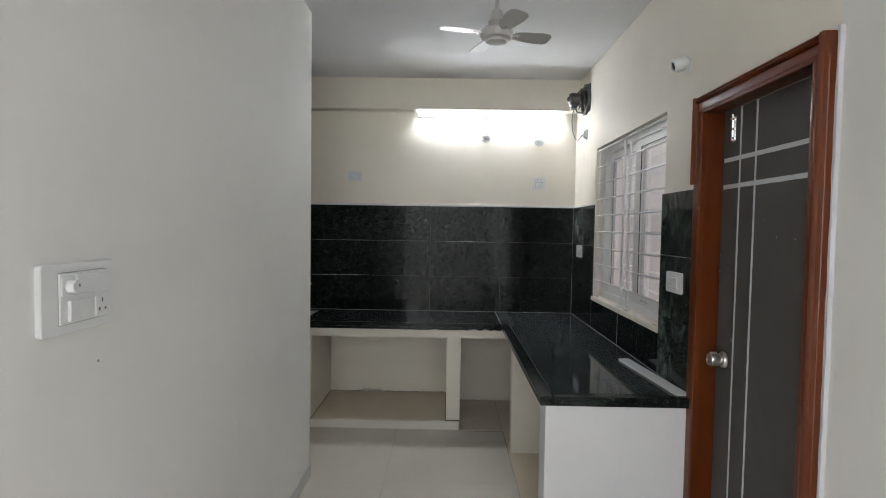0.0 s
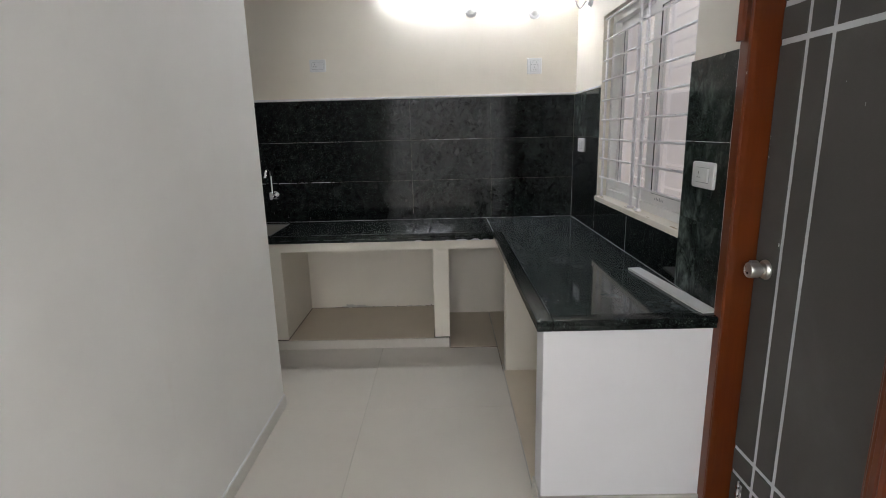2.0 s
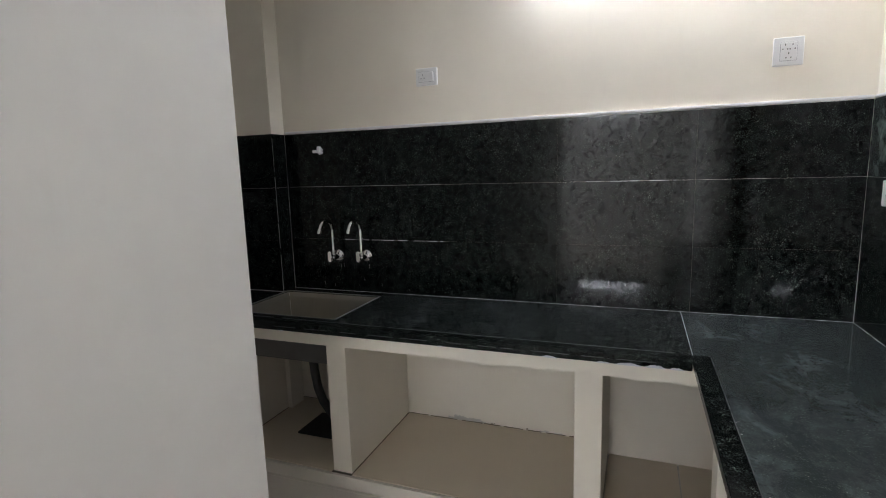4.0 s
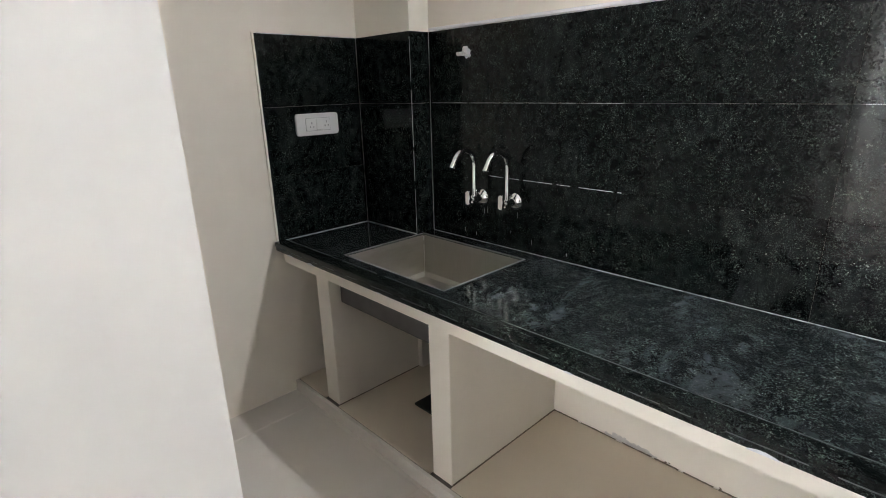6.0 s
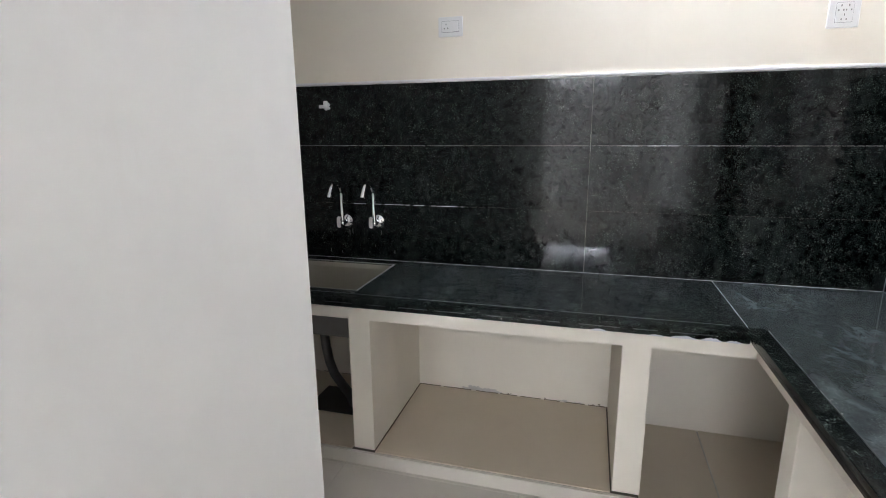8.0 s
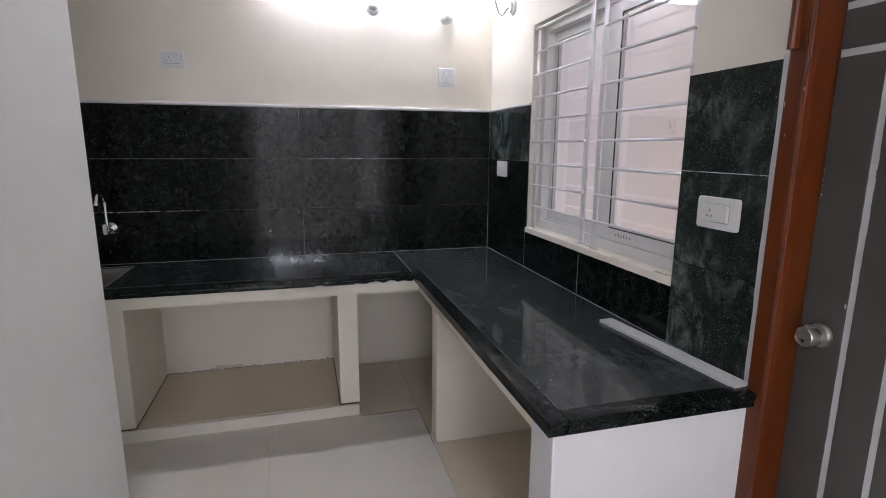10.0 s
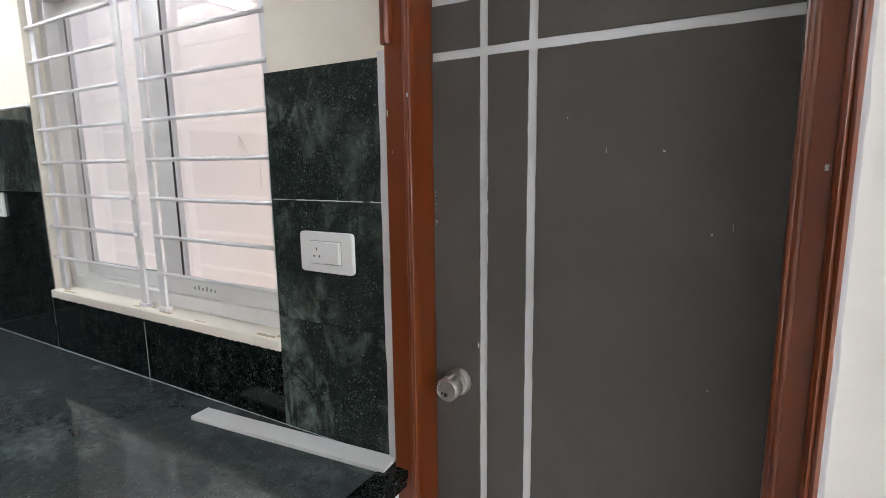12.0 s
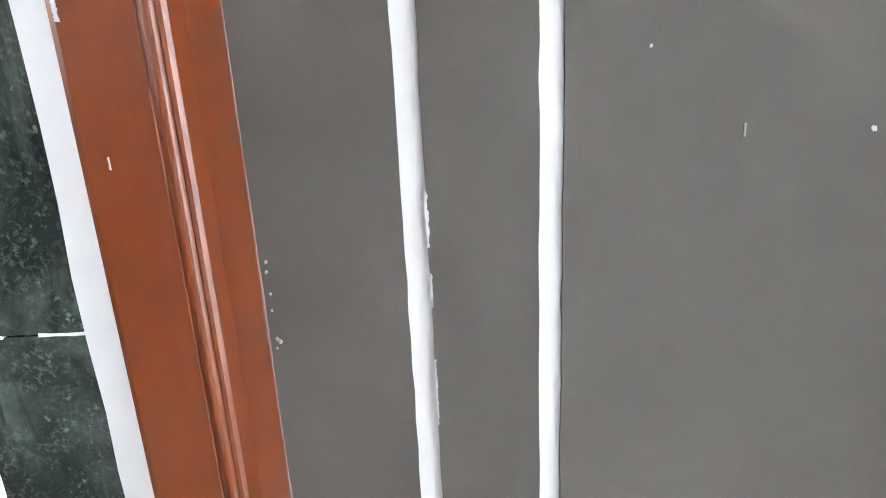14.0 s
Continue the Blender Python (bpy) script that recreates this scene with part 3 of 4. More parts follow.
for x, z, h in ((-2.480, 0.950, 0.016), (-2.462, 0.958, 0.020), (-2.296, 0.958, 0.018), (-2.330, 0.88, 0.010), (-2.60, 0.845, 0.014), (-2.53, 0.838, 0.010), (-2.22, 0.852, 0.016), (-2.05, 0.835, 0.010)):
    ob = setting("dried_drip", ragged("y", -0.0012, 0.004, x - 0.0005, x + 0.0005, z - h * 0.7, z + h * 0.7, 0.0002, 0.006, rng), worn)

stub = thing("pipe_stub", (-2.575, 0, 1.614), "capped white plastic water pipe stub in the tiled wall", "pipe")
stub.scale = (0.72, 0.72, 0.72)
part("pipe", pipe([(0, 0, 0), (0, -0.03, 0.0), (0, -0.05, 0)], 0.012, 12), plastic, stub, smooth=True)
part("elbow", lathe([(0.017, -0.02), (0.018, 0.012), (0.014, 0.03)], pose(0, -0.02, 0.01)), plastic, stub, smooth=True)
part("cap", pipe([(0.0, -0.045, 0), (-0.035, -0.052, 0)], 0.011, 12), plastic, stub, smooth=True)
part("filler", ragged("y", -0.004, 0.0, -0.02, 0.022, -0.02, 0.024, 0.006, 0.01, rng), caulk, stub)


# ---- switches and sockets ----
def pins(t, cx, cz, y, s=1.0):
    for dx, dz, w, h in ((0, 0.010, 0.0035, 0.009), (-0.0085, -0.007, 0.0045, 0.006), (0.0085, -0.007, 0.0045, 0.006)):
        part("pin_hole", rounded(w * s, h * s, 0.0008, 0.0015 * s, cx + dx * s, cz + dz * s, y, 0.0002), pin_grey, t)


def switch_plate(name, at, turn, w, h, label, rockers, sockets, inner, r=0.009):
    t = thing(name, at, label, "socket", turn)
    part("cover_plate", rounded(w, h, 0.010, r), plastic, t, smooth=True)
    iw, ih, ix, iz = inner
    part("shadow_gap", rounded(iw + 0.003, ih + 0.003, 0.0012, 0.002, ix, iz, -0.0095, 0.0003), plastic_line, t)
    part("module_frame", rounded(iw, ih, 0.0030, 0.002, ix, iz, -0.0095, 0.0008), plastic, t)
    for cx, cz, rw, rh in rockers:
        part("rocker", rounded(rw, rh, 0.004, 0.002, cx, cz, -0.0115, 0.001), plastic, t)
        part("rocker_gap", rounded(rw + 0.002, 0.0012, 0.0004, 0.0004, cx, cz - rh / 2 - 0.001, -0.0125, 0.0001), plastic_line, t)
    for cx, cz in sockets:
        pins(t, cx, cz, -0.0125)
    return t


switch_plate("wall_socket", (-1.906, 0.012, 1.969), 0, 0.118, 0.088, "small white socket and switch plate high on the wall", [(0.027, 0, 0.022, 0.045)], [(-0.020, 0)], (0.082, 0.048, 0, 0), 0.004)
switch_plate("wall_socket", (-0.303, 0.012, 1.930), 0, 0.108, 0.112, "square white double socket plate high on the wall", [], [(-0.013, 0.016), (0.013, 0.016), (0, -0.018)], (0.058, 0.072, 0, 0), 0.004)
switch_plate("wall_socket", (0.0, -0.252, 1.358), -90, 0.150, 0.096, "white socket and switch plate on black tiles", [(0.026, 0, 0.040, 0.050)], [(-0.026, 0)], (0.096, 0.054, 0, 0), 0.006)
switch_plate("wall_socket", (0.0, -2.050, 1.292), -90, 0.164, 0.098, "white socket and switch plate beside the door", [(0.022, 0, 0.045, 0.050)], [(-0.026, -0.002)], (0.096, 0.054, 0, 0), 0.010)
switch_plate("wall_socket", (LX, -0.371, 1.330), 90, 0.226, 0.100, "wide white socket plate on black tiles by the sink", [(0.005, 0, 0.030, 0.048)], [(-0.034, -0.004), (0.045, 0)], (0.128, 0.056, 0, 0), 0.014)

sw = thing("switch_board", (PX, -3.357, 1.368), "white switch plate with fan regulator, switches and socket", "switch", 90)
part("cover_plate", rounded(0.232, 0.152, 0.012, 0.010), plastic, sw, smooth=True)
part("shadow_gap", rounded(0.152, 0.114, 0.0012, 0.003, 0.006, 0, -0.0115, 0.0003), plastic_line, sw)
part("module_frame", rounded(0.149, 0.111, 0.004, 0.003, 0.006, 0, -0.0115), plastic, sw)
part("regulator_module", rounded(0.100, 0.044, 0.008, 0.002, 0.026, 0.030, -0.0145, 0.002), plastic, sw)
part("regulator_base", rounded(0.038, 0.044, 0.003, 0.002, -0.045, 0.028, -0.0145, 0.001), plastic, sw)
knob = part("regulator_knob", lathe([(0.015, 0), (0.0145, 0.014), (0.013, 0.017)], pose(-0.040, -0.0165, 0.026, 90)), plastic, sw, smooth=True)
part("knob_mark", rounded(0.004, 0.006, 0.0005, 0.0015, -0.034, 0.028, -0.0335, 0.0001), pin_dark, sw)
part("rocker", rounded(0.030, 0.046, 0.007, 0.002, -0.030, -0.028, -0.0150, 0.001), plastic, sw)
part("rocker", rounded(0.044, 0.046, 0.004, 0.002, 0.010, -0.028, -0.0150, 0.001), plastic, sw)
part("socket_module", rounded(0.040, 0.046, 0.005, 0.002, 0.056, -0.028, -0.0150, 0.001), plastic, sw)
pins(sw, 0.058, -0.028, -0.0200, 1.2)
screw_hole = tagged(new("wall_plug", link_mesh("wall_plug", lathe([(0.0035, 0), (0.0028, 0.0012)], pose(PX, -3.287, 1.203, 0, 90)), worn)), "small grey screw hole plug in the wall", "plug")


# ---- lamp holders ----
def lamp_holder(at, turn, label, s):
    """An angled batten holder: round wall plate, bulbous body, open cup."""
    t = thing("lamp_holder", at, label, "lamp holder", turn, group="bare lamp holders")
    part("rose", lathe([(0.034 * s, 0), (0.034 * s, 0.005 * s), (0.024 * s, 0.012 * s)], pose(0, 0, -0.012 * s, 90)), plastic, t, smooth=True)
    part("body", lathe([(0.016 * s, -0.028 * s), (0.026 * s, -0.018 * s), (0.030 * s, 0.0), (0.029 * s, 0.016 * s), (0.024 * s, 0.034 * s), (0.019 * s, 0.035 * s), (0.018 * s, 0.016 * s)], pose(0, -0.032 * s, 0, 108)), plastic, t, smooth=True)
    part("contact", lathe([(0.0185 * s, 0.026 * s), (0.017 * s, 0.028 * s)], pose(0, -0.032 * s, 0, 108)), pin_dark, t)
    return t


def capped_holder(at, label):
    t = thing("lamp_holder", at, label, "lamp holder", group="bare lamp holders")
    part("rose", lathe([(0.046, 0), (0.046, 0.007), (0.040, 0.012), (0.036, 0.014)], pose(0, 0, -0.010, 90)), plastic, t, smooth=True)
    part("cap", lathe([(0.034, 0.012), (0.032, 0.022), (0.020, 0.040), (0.010, 0.046)], pose(0, 0, -0.006, 80)), plastic, t, smooth=True)


capped_holder((-0.767, 0.012, 2.332), "white capped lamp holder under the tube light")
capped_holder((-0.306, 0.012, 2.308), "white capped lamp holder in the tube light's glare")
lamp_holder((0.012, -2.085, 2.300), -90, "bare angled lamp holder over the tiles by the door", 1.12)

# ---- tube light under the beam ----
def tube_light(at, turn, label, lit):
    t = thing("tube_light", at, label, "light", turn)
    part("batten", box(-0.62, 0.62, -0.040, 0.0, -0.014, 0.014, 0.004), plastic, t)
    part("tube", pipe([(-0.605, -0.056, 0), (0.605, -0.056, 0)], 0.014, 16), lit, t)
    for x in (-0.617, 0.605):
        part("end_cap", box(x, x + 0.012, -0.072, -0.038, -0.018, 0.018, 0.003), plastic, t)


tube_light((-0.74, 0.012, 2.500), 0, "bright white LED tube light under the beam", glow)
tube_light((-1.40, -8.65, 2.63), 180, "bright white LED tube light on the hall wall", hall_glow)

# ---- exhaust fan high on the right wall ----
ex = thing("exhaust_fan", (0.012, -0.31, 2.575), "dark metal exhaust fan fixed to the wall", "fan", -90)
part("wall_ring", lathe([(0.118, 0), (0.122, 0.006), (0.118, 0.022), (0.098, 0.022), (0.096, 0.0)], pose(0, 0, 0, 90), 28), dark_metal, ex, smooth=True)
part("back_plate", rounded(0.22, 0.22, 0.004, 0.02), pin_dark, ex)
part("motor", lathe([(0.040, 0.0), (0.052, 0.01), (0.052, 0.07), (0.044, 0.08), (0.020, 0.085), (0.014, 0.10)], pose(0, -0.060, 0, 90), 22), dark_metal, ex, smooth=True)
for k in range(3):
    a = radians(30 + 120 * k)
    part("bracket", pipe([(0.105 * math.cos(a), -0.014, 0.105 * math.sin(a)), (0.105 * math.cos(a), -0.075, 0.105 * math.sin(a)), (0.045 * math.cos(a), -0.10, 0.045 * math.sin(a))], 0.006, 8), dark_metal, ex)
for k in range(5):
    part("blade", box(0.025, 0.085, -0.002, 0.002, -0.028, 0.028), dark_metal, ex).matrix_basis = pose(0, -0.04, 0) @ Matrix.Rotation(radians(72 * k), 4, "Y") @ Matrix.Rotation(radians(28), 4, "X")
part("terminal_box", box(-0.03, 0.03, -0.13, -0.085, -0.075, -0.045, 0.004), dark_metal, ex)
cable = thing("fan_cable", (0, 0, 0), "loose cable from the exhaust fan to a ceiling rose", "cable")
part("wire", pipe([(-0.09, -0.31, 2.505), (-0.10, -0.31, 2.46), (-0.105, -0.31, 2.40), (-0.10, -0.315, 2.33), (-0.08, -0.32, 2.265), (-0.06, -0.325, 2.245), (-0.045, -0.327, 2.262), (-0.03, -0.327, 2.285), (-0.01, -0.327, 2.295)], 0.0042, 8), plastic_line, cable, smooth=True)
part("rose", lathe([(0.042, 0), (0.042, 0.008), (0.030, 0.014), (0.028, 0.026), (0.016, 0.032)], pose(0.012, -0.327, 2.295, 0, -90)), plastic, cable, smooth=True)

# ---- ceiling fan ----
fan = thing("ceiling_fan", (-0.843, -1.75, 2.55), "small grey four-blade ceiling fan at rest", "fan", 0)
part("down_rod", pipe([(0, 0, 0.05), (0, 0, TOP - 2.55)], 0.009, 12), fan_paint, fan)
part("canopy", lathe([(0.022, 0), (0.045, -0.05), (0.046, -0.06)], pose(0, 0, 0.12), 20), fan_paint, fan, smooth=True)
part("ceiling_cup", lathe([(0.03, 0), (0.055, 0.04), (0.055, 0.045)], pose(0, 0, TOP - 2.55 - 0.046), 20), fan_paint, fan, smooth=True)
part("motor", lathe([(0.03, -0.045), (0.055, -0.043), (0.058, -0.032), (0.078, -0.026), (0.084, -0.010), (0.084, 0.012), (0.070, 0.026), (0.040, 0.034), (0.034, 0.06)], None, 32), fan_paint, fan, smooth=True)
for k, ang in enumerate((-72, 15, 108, 196)):
    bm = bmesh.new()
    outline = [(0.095, -0.030), (0.14, -0.044), (0.24, -0.056), (0.285, -0.050), (0.30, -0.030), (0.302, 0.0), (0.298, 0.034), (0.28, 0.048), (0.22, 0.050), (0.13, 0.040), (0.095, 0.028)]
    lo = [bm.verts.new((x, y, -0.0015)) for x, y in outline]
    hi = [bm.verts.new((x, y, 0.0015)) for x, y in outline]
    for i in range(len(outline)):
        bm.faces.new((lo[i], lo[(i + 1) % len(outline)], hi[(i + 1) % len(outline)], hi[i]))
    bm.faces.new(lo[::-1])
    bm.faces.new(hi)
    turn_m = Matrix.Rotation(radians(ang), 4, "Z")
    blade = part("blade", bm, fan_paint, fan)
    blade.matrix_basis = turn_m @ Matrix.Rotation(radians(-10), 4, "X")
    arm = part("blade_iron", box(0.07, 0.13, -0.012, 0.012, -0.004, 0.002, 0.001), fan_paint, blade)
    for sx in (0.105, 0.125):
        part("bolt", lathe([(0.004, -0.008), (0.004, -0.004)], pose(sx, 0, 0), 8), chrome, blade)

# ---- window ----
win = tagged(thing("window_1", (0, 0, 0), "white sliding window with two glazed sashes", "window"), kind="structure")
Y0, Y1, Z0, Z1 = -1.868, -0.63, 1.03, 2.135
part("sill", box(-0.003, 0.0695, Y0 + 0.002, Y1 - 0.002, Z0 - 0.008, Z0 + 0.012, 0.004), paint_cream, win, "cream plastered sill with brown stains")
part("window_frame", plate("x", 0.070, 0.150, [Y0, Y0 + 0.045, Y1 - 0.045, Y1], [Z0 + 0.012, Z0 + 0.055, Z1 - 0.045, Z1], {(1, 1)}), upvc, win)
part("track", box(0.092, 0.096, Y0 + 0.045, Y1 - 0.045, Z0 + 0.055, Z0 + 0.068), upvc, win)
part("track", box(0.118, 0.122, Y0 + 0.045, Y1 - 0.045, Z0 + 0.055, Z0 + 0.068), upvc, win)


def sash(x0, x1, y0, y1, z0, z1, south, north, seal):
    s = part("sash", plate("x", x0, x1, [y0, y0 + south, y1 - north, y1], [z0, z0 + 0.052, z1 - 0.052, z1], {(1, 1)}), upvc, win)
    mid = (x0 + x1) / 2
    g = plate("x", x0 - 0.001, x0 + 0.003, [y0 + south - 0.001, y0 + south + 0.005, y1 - north - 0.005, y1 - north + 0.001], [z0 + 0.051, z0 + 0.055, z1 - 0.055, z1 - 0.051], {(1, 1)})
    part("gasket", g, seal, s)
    p = part("pane", box(mid - 0.0025, mid + 0.0025, y0 + south - 0.002, y1 - north + 0.002, z0 + 0.05, z1 - 0.05), glass, s)
    p.visible_shadow = False
    return s


sash(0.082, 0.106, Y0 + 0.030, -1.250, Z0 + 0.058, Z1 - 0.040, 0.060, 0.090, rubber)
sash(0.112, 0.136, -1.30, Y1 - 0.035, Z0 + 0.058, Z1 - 0.040, 0.075, 0.055, plastic_line)
for k in range(6):
    part("scribble", box(0.0808, 0.0818, -1.40 - 0.020 * k, -1.394 - 0.020 * k, Z0 + 0.080, Z0 + 0.080 + rng.uniform(0.008, 0.016)), plastic_line, win)

grille = thing("window_grille", (0, 0, 0), "white painted steel safety grille in the window opening", "grille")
GX = 0.030
for y in (-0.668, -1.200, -1.308, -1.850):
    part("upright", box(GX - 0.004, GX + 0.004, y - 0.016, y + 0.016, Z0 + 0.012, Z1 - 0.012, 0.001), grille_paint, grille)
for k in range(9):
    z = 1.048 + 0.118 * (k + 1) if k < 8 else 2.112
    for a, b in ((-1.200, -0.640), (-1.858, -1.308)):
        part("bar", pipe([(GX - 0.009, a, z), (GX - 0.009, b, z)], 0.0062, 8), grille_paint, grille, smooth=True)
for y in (-1.200, -1.308):
    part("foot", box(GX - 0.012, GX + 0.014, y - 0.02, y + 0.02, Z0 + 0.010, Z0 + 0.024, 0.002), grille_paint, grille)

# ---- door ----
DY0, DY1, DH = -3.026, -2.244, 2.10
dframe = tagged(thing("door_frame", (0, 0, 0), "red-brown varnished wooden door frame with moulded edges", "door frame"), kind="structure")
prof = [(0.12, 0.0), (-0.018, 0.0), (-0.021, 0.002), (-0.022, 0.006), (-0.0218, 0.0520), (-0.0212, 0.0530), (-0.0216, 0.0540), (-0.0226, 0.0555), (-0.0232, 0.0570), (-0.0235, 0.0585), (-0.0233, 0.0600), (-0.0227, 0.0615), (-0.0217, 0.0627), (-0.0211, 0.0637), (-0.0216, 0.0648), (-0.0212, 0.0675), (-0.0190, 0.0700), (0.0, 0.0705), (0.072, 0.065), (0.072, 0.056), (0.12, 0.056)]
narrow = [(x, o * 0.886) for x, o in prof]
part("jamb", extruded([(x, DY1 - o) for x, o in narrow], 0.0, DH - 0.0685), wood, dframe)
part("jamb", extruded([(x, DY0 + o) for x, o in prof], 0.0, DH - 0.0685), wood, dframe)
head = part("head", extruded([(x, -o) for x, o in prof], 0.0, DY1 - DY0), wood, dframe)
head.matrix_basis = Matrix(((1, 0, 0, 0), (0, 0, -1, DY1), (0, 1, 0, DH), (0, 0, 0, 1)))
bead = [(-0.022, 0.0), (-0.034, 0.002), (-0.040, 0.008), (-0.036, 0.013), (-0.040, 0.018), (-0.034, 0.023), (-0.022, 0.024)]
part("moulding", extruded([(x, DY1 - o) for x, o in bead], 1.735, DH), wood, dframe)
part("moulding", extruded([(x, DY0 + o) for x, o in bead], 0.0, DH), wood, dframe)
mtop = part("moulding", extruded([(x, -o) for x, o in bead], 0.024, DY1 - DY0 - 0.024), wood, dframe)
mtop.matrix_basis = Matrix(((1, 0, 0, 0), (0, 0, -1, DY1), (0, 1, 0, DH), (0, 0, 0, 1)))

# varnish lapped over the filler, and paint flecks on the frame
part("varnish_lap", ragged("x", -0.0078, -0.004, -2.2455, -2.2405, CT + 0.01, 1.735, 0.0014, 0.035, rng, "r"), wood, dframe)
for y, z, w, h, sx in ((-2.2505, 1.601, 0.0011, 0.006, -0.0228), (-2.3005, 1.634, 0.0014, 0.004, -0.0222), (-2.2480, 1.301, 0.0016, 0.0025, -0.0218), (-2.966, 1.42, 0.0014, 0.003, -0.0212), (-2.995, 1.485, 0.002, 0.004, -0.0228), (-2.2620, 1.522, 0.0004, 0.0035, -0.0226)):
    part("paint_fleck", ragged("x", sx, sx + 0.003, y - w, y + w, z - h, z + h, w * 0.45, 0.001, rng), dull_filler, dframe)

# brown rust and cement marks on the sill
sill_brown = painted("brown_sill_stain", (0.46, 0.37, 0.25), 0.8)
for y, w, x0, x1 in ((-1.800, 0.035, 0.004, 0.016), (-1.842, 0.012, 0.018, 0.034), (-1.335, 0.030, 0.010, 0.020), (-1.245, 0.014, 0.026, 0.036), (-1.170, 0.022, 0.012, 0.020), (-0.735, 0.040, 0.006, 0.016), (-0.690, 0.016, 0.022, 0.034), (-1.52, 0.024, 0.002, 0.007)):
    part("sill_stain", ragged("z", Z0 + 0.010, Z0 + 0.0124, x0, x1, y - w, y + w, 0.0024, 0.004, rng), sill_brown, win)

# sill plaster breaking over the tile edge
part("sill_edge", ragged("x", -0.005, 0.004, Y0 + 0.002, Y1 - 0.002, 1.013, 1.040, 0.0016, 0.007, rng, "b"), paint_cream, win)

# uneven filler between frame and wall
setting("filler_strip", ragged("x", -0.006, 0.010, -2.243, -2.2165, CT + 0.004, TT + 0.01, 0.0016, 0.045, rng, "lr"), caulk)
setting("filler_strip_east", ragged("x", -0.002, 0.0118, -3.036, -3.0265, 0.07, DH + 0.012, 0.0016, 0.045, rng, "lr"), caulk)

door = tagged(thing("door_1", (-0.014, 0, 0), "closed dark laminate door with white grooved lines", "door"), kind="structure")
LY0, LY1, LZ1 = -2.967, -2.302, 2.034
part("leaf", box(0.0915, 0.122, LY0, LY1, 0.012, LZ1), caulk, door)
G = 0.0092
ys = [LY1, -2.424, -2.529, LY0]
zs = [0.012, 0.208, 0.308, 1.721, 1.831, LZ1]
for i in range(3):
    for j in range(5):
        y1 = ys[i] - (G if i else 0)
        y0 = ys[i + 1] + (G if i < 2 else 0)
        z0 = zs[j] + (G if j else 0)
        z1 = zs[j + 1] - (G if j < 4 else 0)
        part("panel", ragged("x", 0.088, 0.0916, y0, y1, z0, z1, 0.0006, 0.025, rng), laminate, door)

# paint flecks, filler spread beside the grooves and putty crumbs at the jamb
for y, z, w, h in ((-2.773, 1.514, 0.0017, 0.0020), (-2.856, 1.3715, 0.0015, 0.0017), (-2.674, 1.518, 0.0007, 0.005), (-2.887, 1.385, 0.0006, 0.007), (-2.867, 1.09, 0.0011, 0.0013), (-2.60, 1.58, 0.0009, 0.0011)):
    part("paint_fleck", ragged("x", 0.0873, 0.0882, y - w, y + w, z - h, z + h, w * 0.4, 0.0007, rng), worn if h > 0.0045 else dull_filler, door)
for y, z, w, h in ((-2.4333, 1.462, 0.0011, 0.022), (-2.4342, 1.405, 0.0007, 0.014), (-2.4120, 1.098, 0.0016, 0.006), (-2.4338, 1.315, 0.0007, 0.030)):
    part("filler_spread", ragged("x", 0.0872, 0.0884, y - w, y + w, z - h, z + h, w * 0.7, 0.0022, rng), caulk, door)
for y, z, r in ((-2.3075, 1.436, 0.0016), (-2.3070, 1.428, 0.0013), (-2.3078, 1.410, 0.0011), (-2.3073, 1.396, 0.0012), (-2.3080, 1.372, 0.0019), (-2.3105, 1.3695, 0.0017), (-2.3074, 1.364, 0.0010)):
    bm = bmesh.new()
    bmesh.ops.create_icosphere(bm, subdivisions=1, radius=r, matrix=pose(0.0868, y, z) @ Matrix.Diagonal((0.8, 1.0, 1.3, 1.0)))
    for v in bm.verts:
        v.co += Vector((rng.uniform(-1, 1), rng.uniform(-1, 1), rng.uniform(-1, 1))) * r * 0.25
    part("putty_crumb", bm, dull_filler, door)

knob_t = part("knob_rose", lathe([(0.033, 0), (0.033, 0.004), (0.028, 0.012), (0.016, 0.014)], pose(0.088, -2.361, 1.004, 0, -90), 28), knob_steel, door, smooth=True)
part("knob", lathe([(0.015, 0.010), (0.015, 0.022), (0.0255, 0.026), (0.0265, 0.030), (0.0265, 0.056), (0.024, 0.060), (0.022, 0.060), (0.0215, 0.0585)], pose(0.088, -2.361, 1.004, 0, -90), 28), knob_steel, knob_t, "round satin steel door knob", smooth=True)
part("thumb_turn", box(0.032, 0.058, -2.368, -2.354, 1.026, 1.036, 0.003), knob_steel, knob_t)
part("keyhole", lathe([(0.005, 0.0605), (0.004, 0.0615)], pose(0.088, -2.361, 0.994, 0, -90), 12), pin_dark, knob_t)


def bolt(z0, z1, y):
    t = thing("tower_bolt", (-0.014, -0.010, 0), "small steel tower bolt on the door", "bolt")
    part("plate", box(0.0855, 0.0878, y - 0.014, y + 0.014, z0, z1, 0.0006), chrome, t)
    part("rod", pipe([(0.081, y, z0 + 0.005), (0.081, y, z1 + 0.01)], 0.0045, 10), chrome, t, smooth=True)
    for z in (z0 + 0.012, (z0 + z1) / 2, z1 - 0.012):
        part("staple", box(0.0745, 0.0856, y - 0.008, y + 0.008, z - 0.005, z + 0.005, 0.001), chrome, t)
    return t


bolt(1.90, 2.0, -2.368)
bolt(0.10, 0.19, -2.352)

# threshold
setting("threshold", box(0.0, 0.15, DY0 + 0.0, DY1, -0.004, 0.010, 0.002), stone_grey)
setting("threshold_edge", box(-0.034, -0.001, DY0 - 0.02, -2.276, -0.004, 0.004, 0.001), marble)

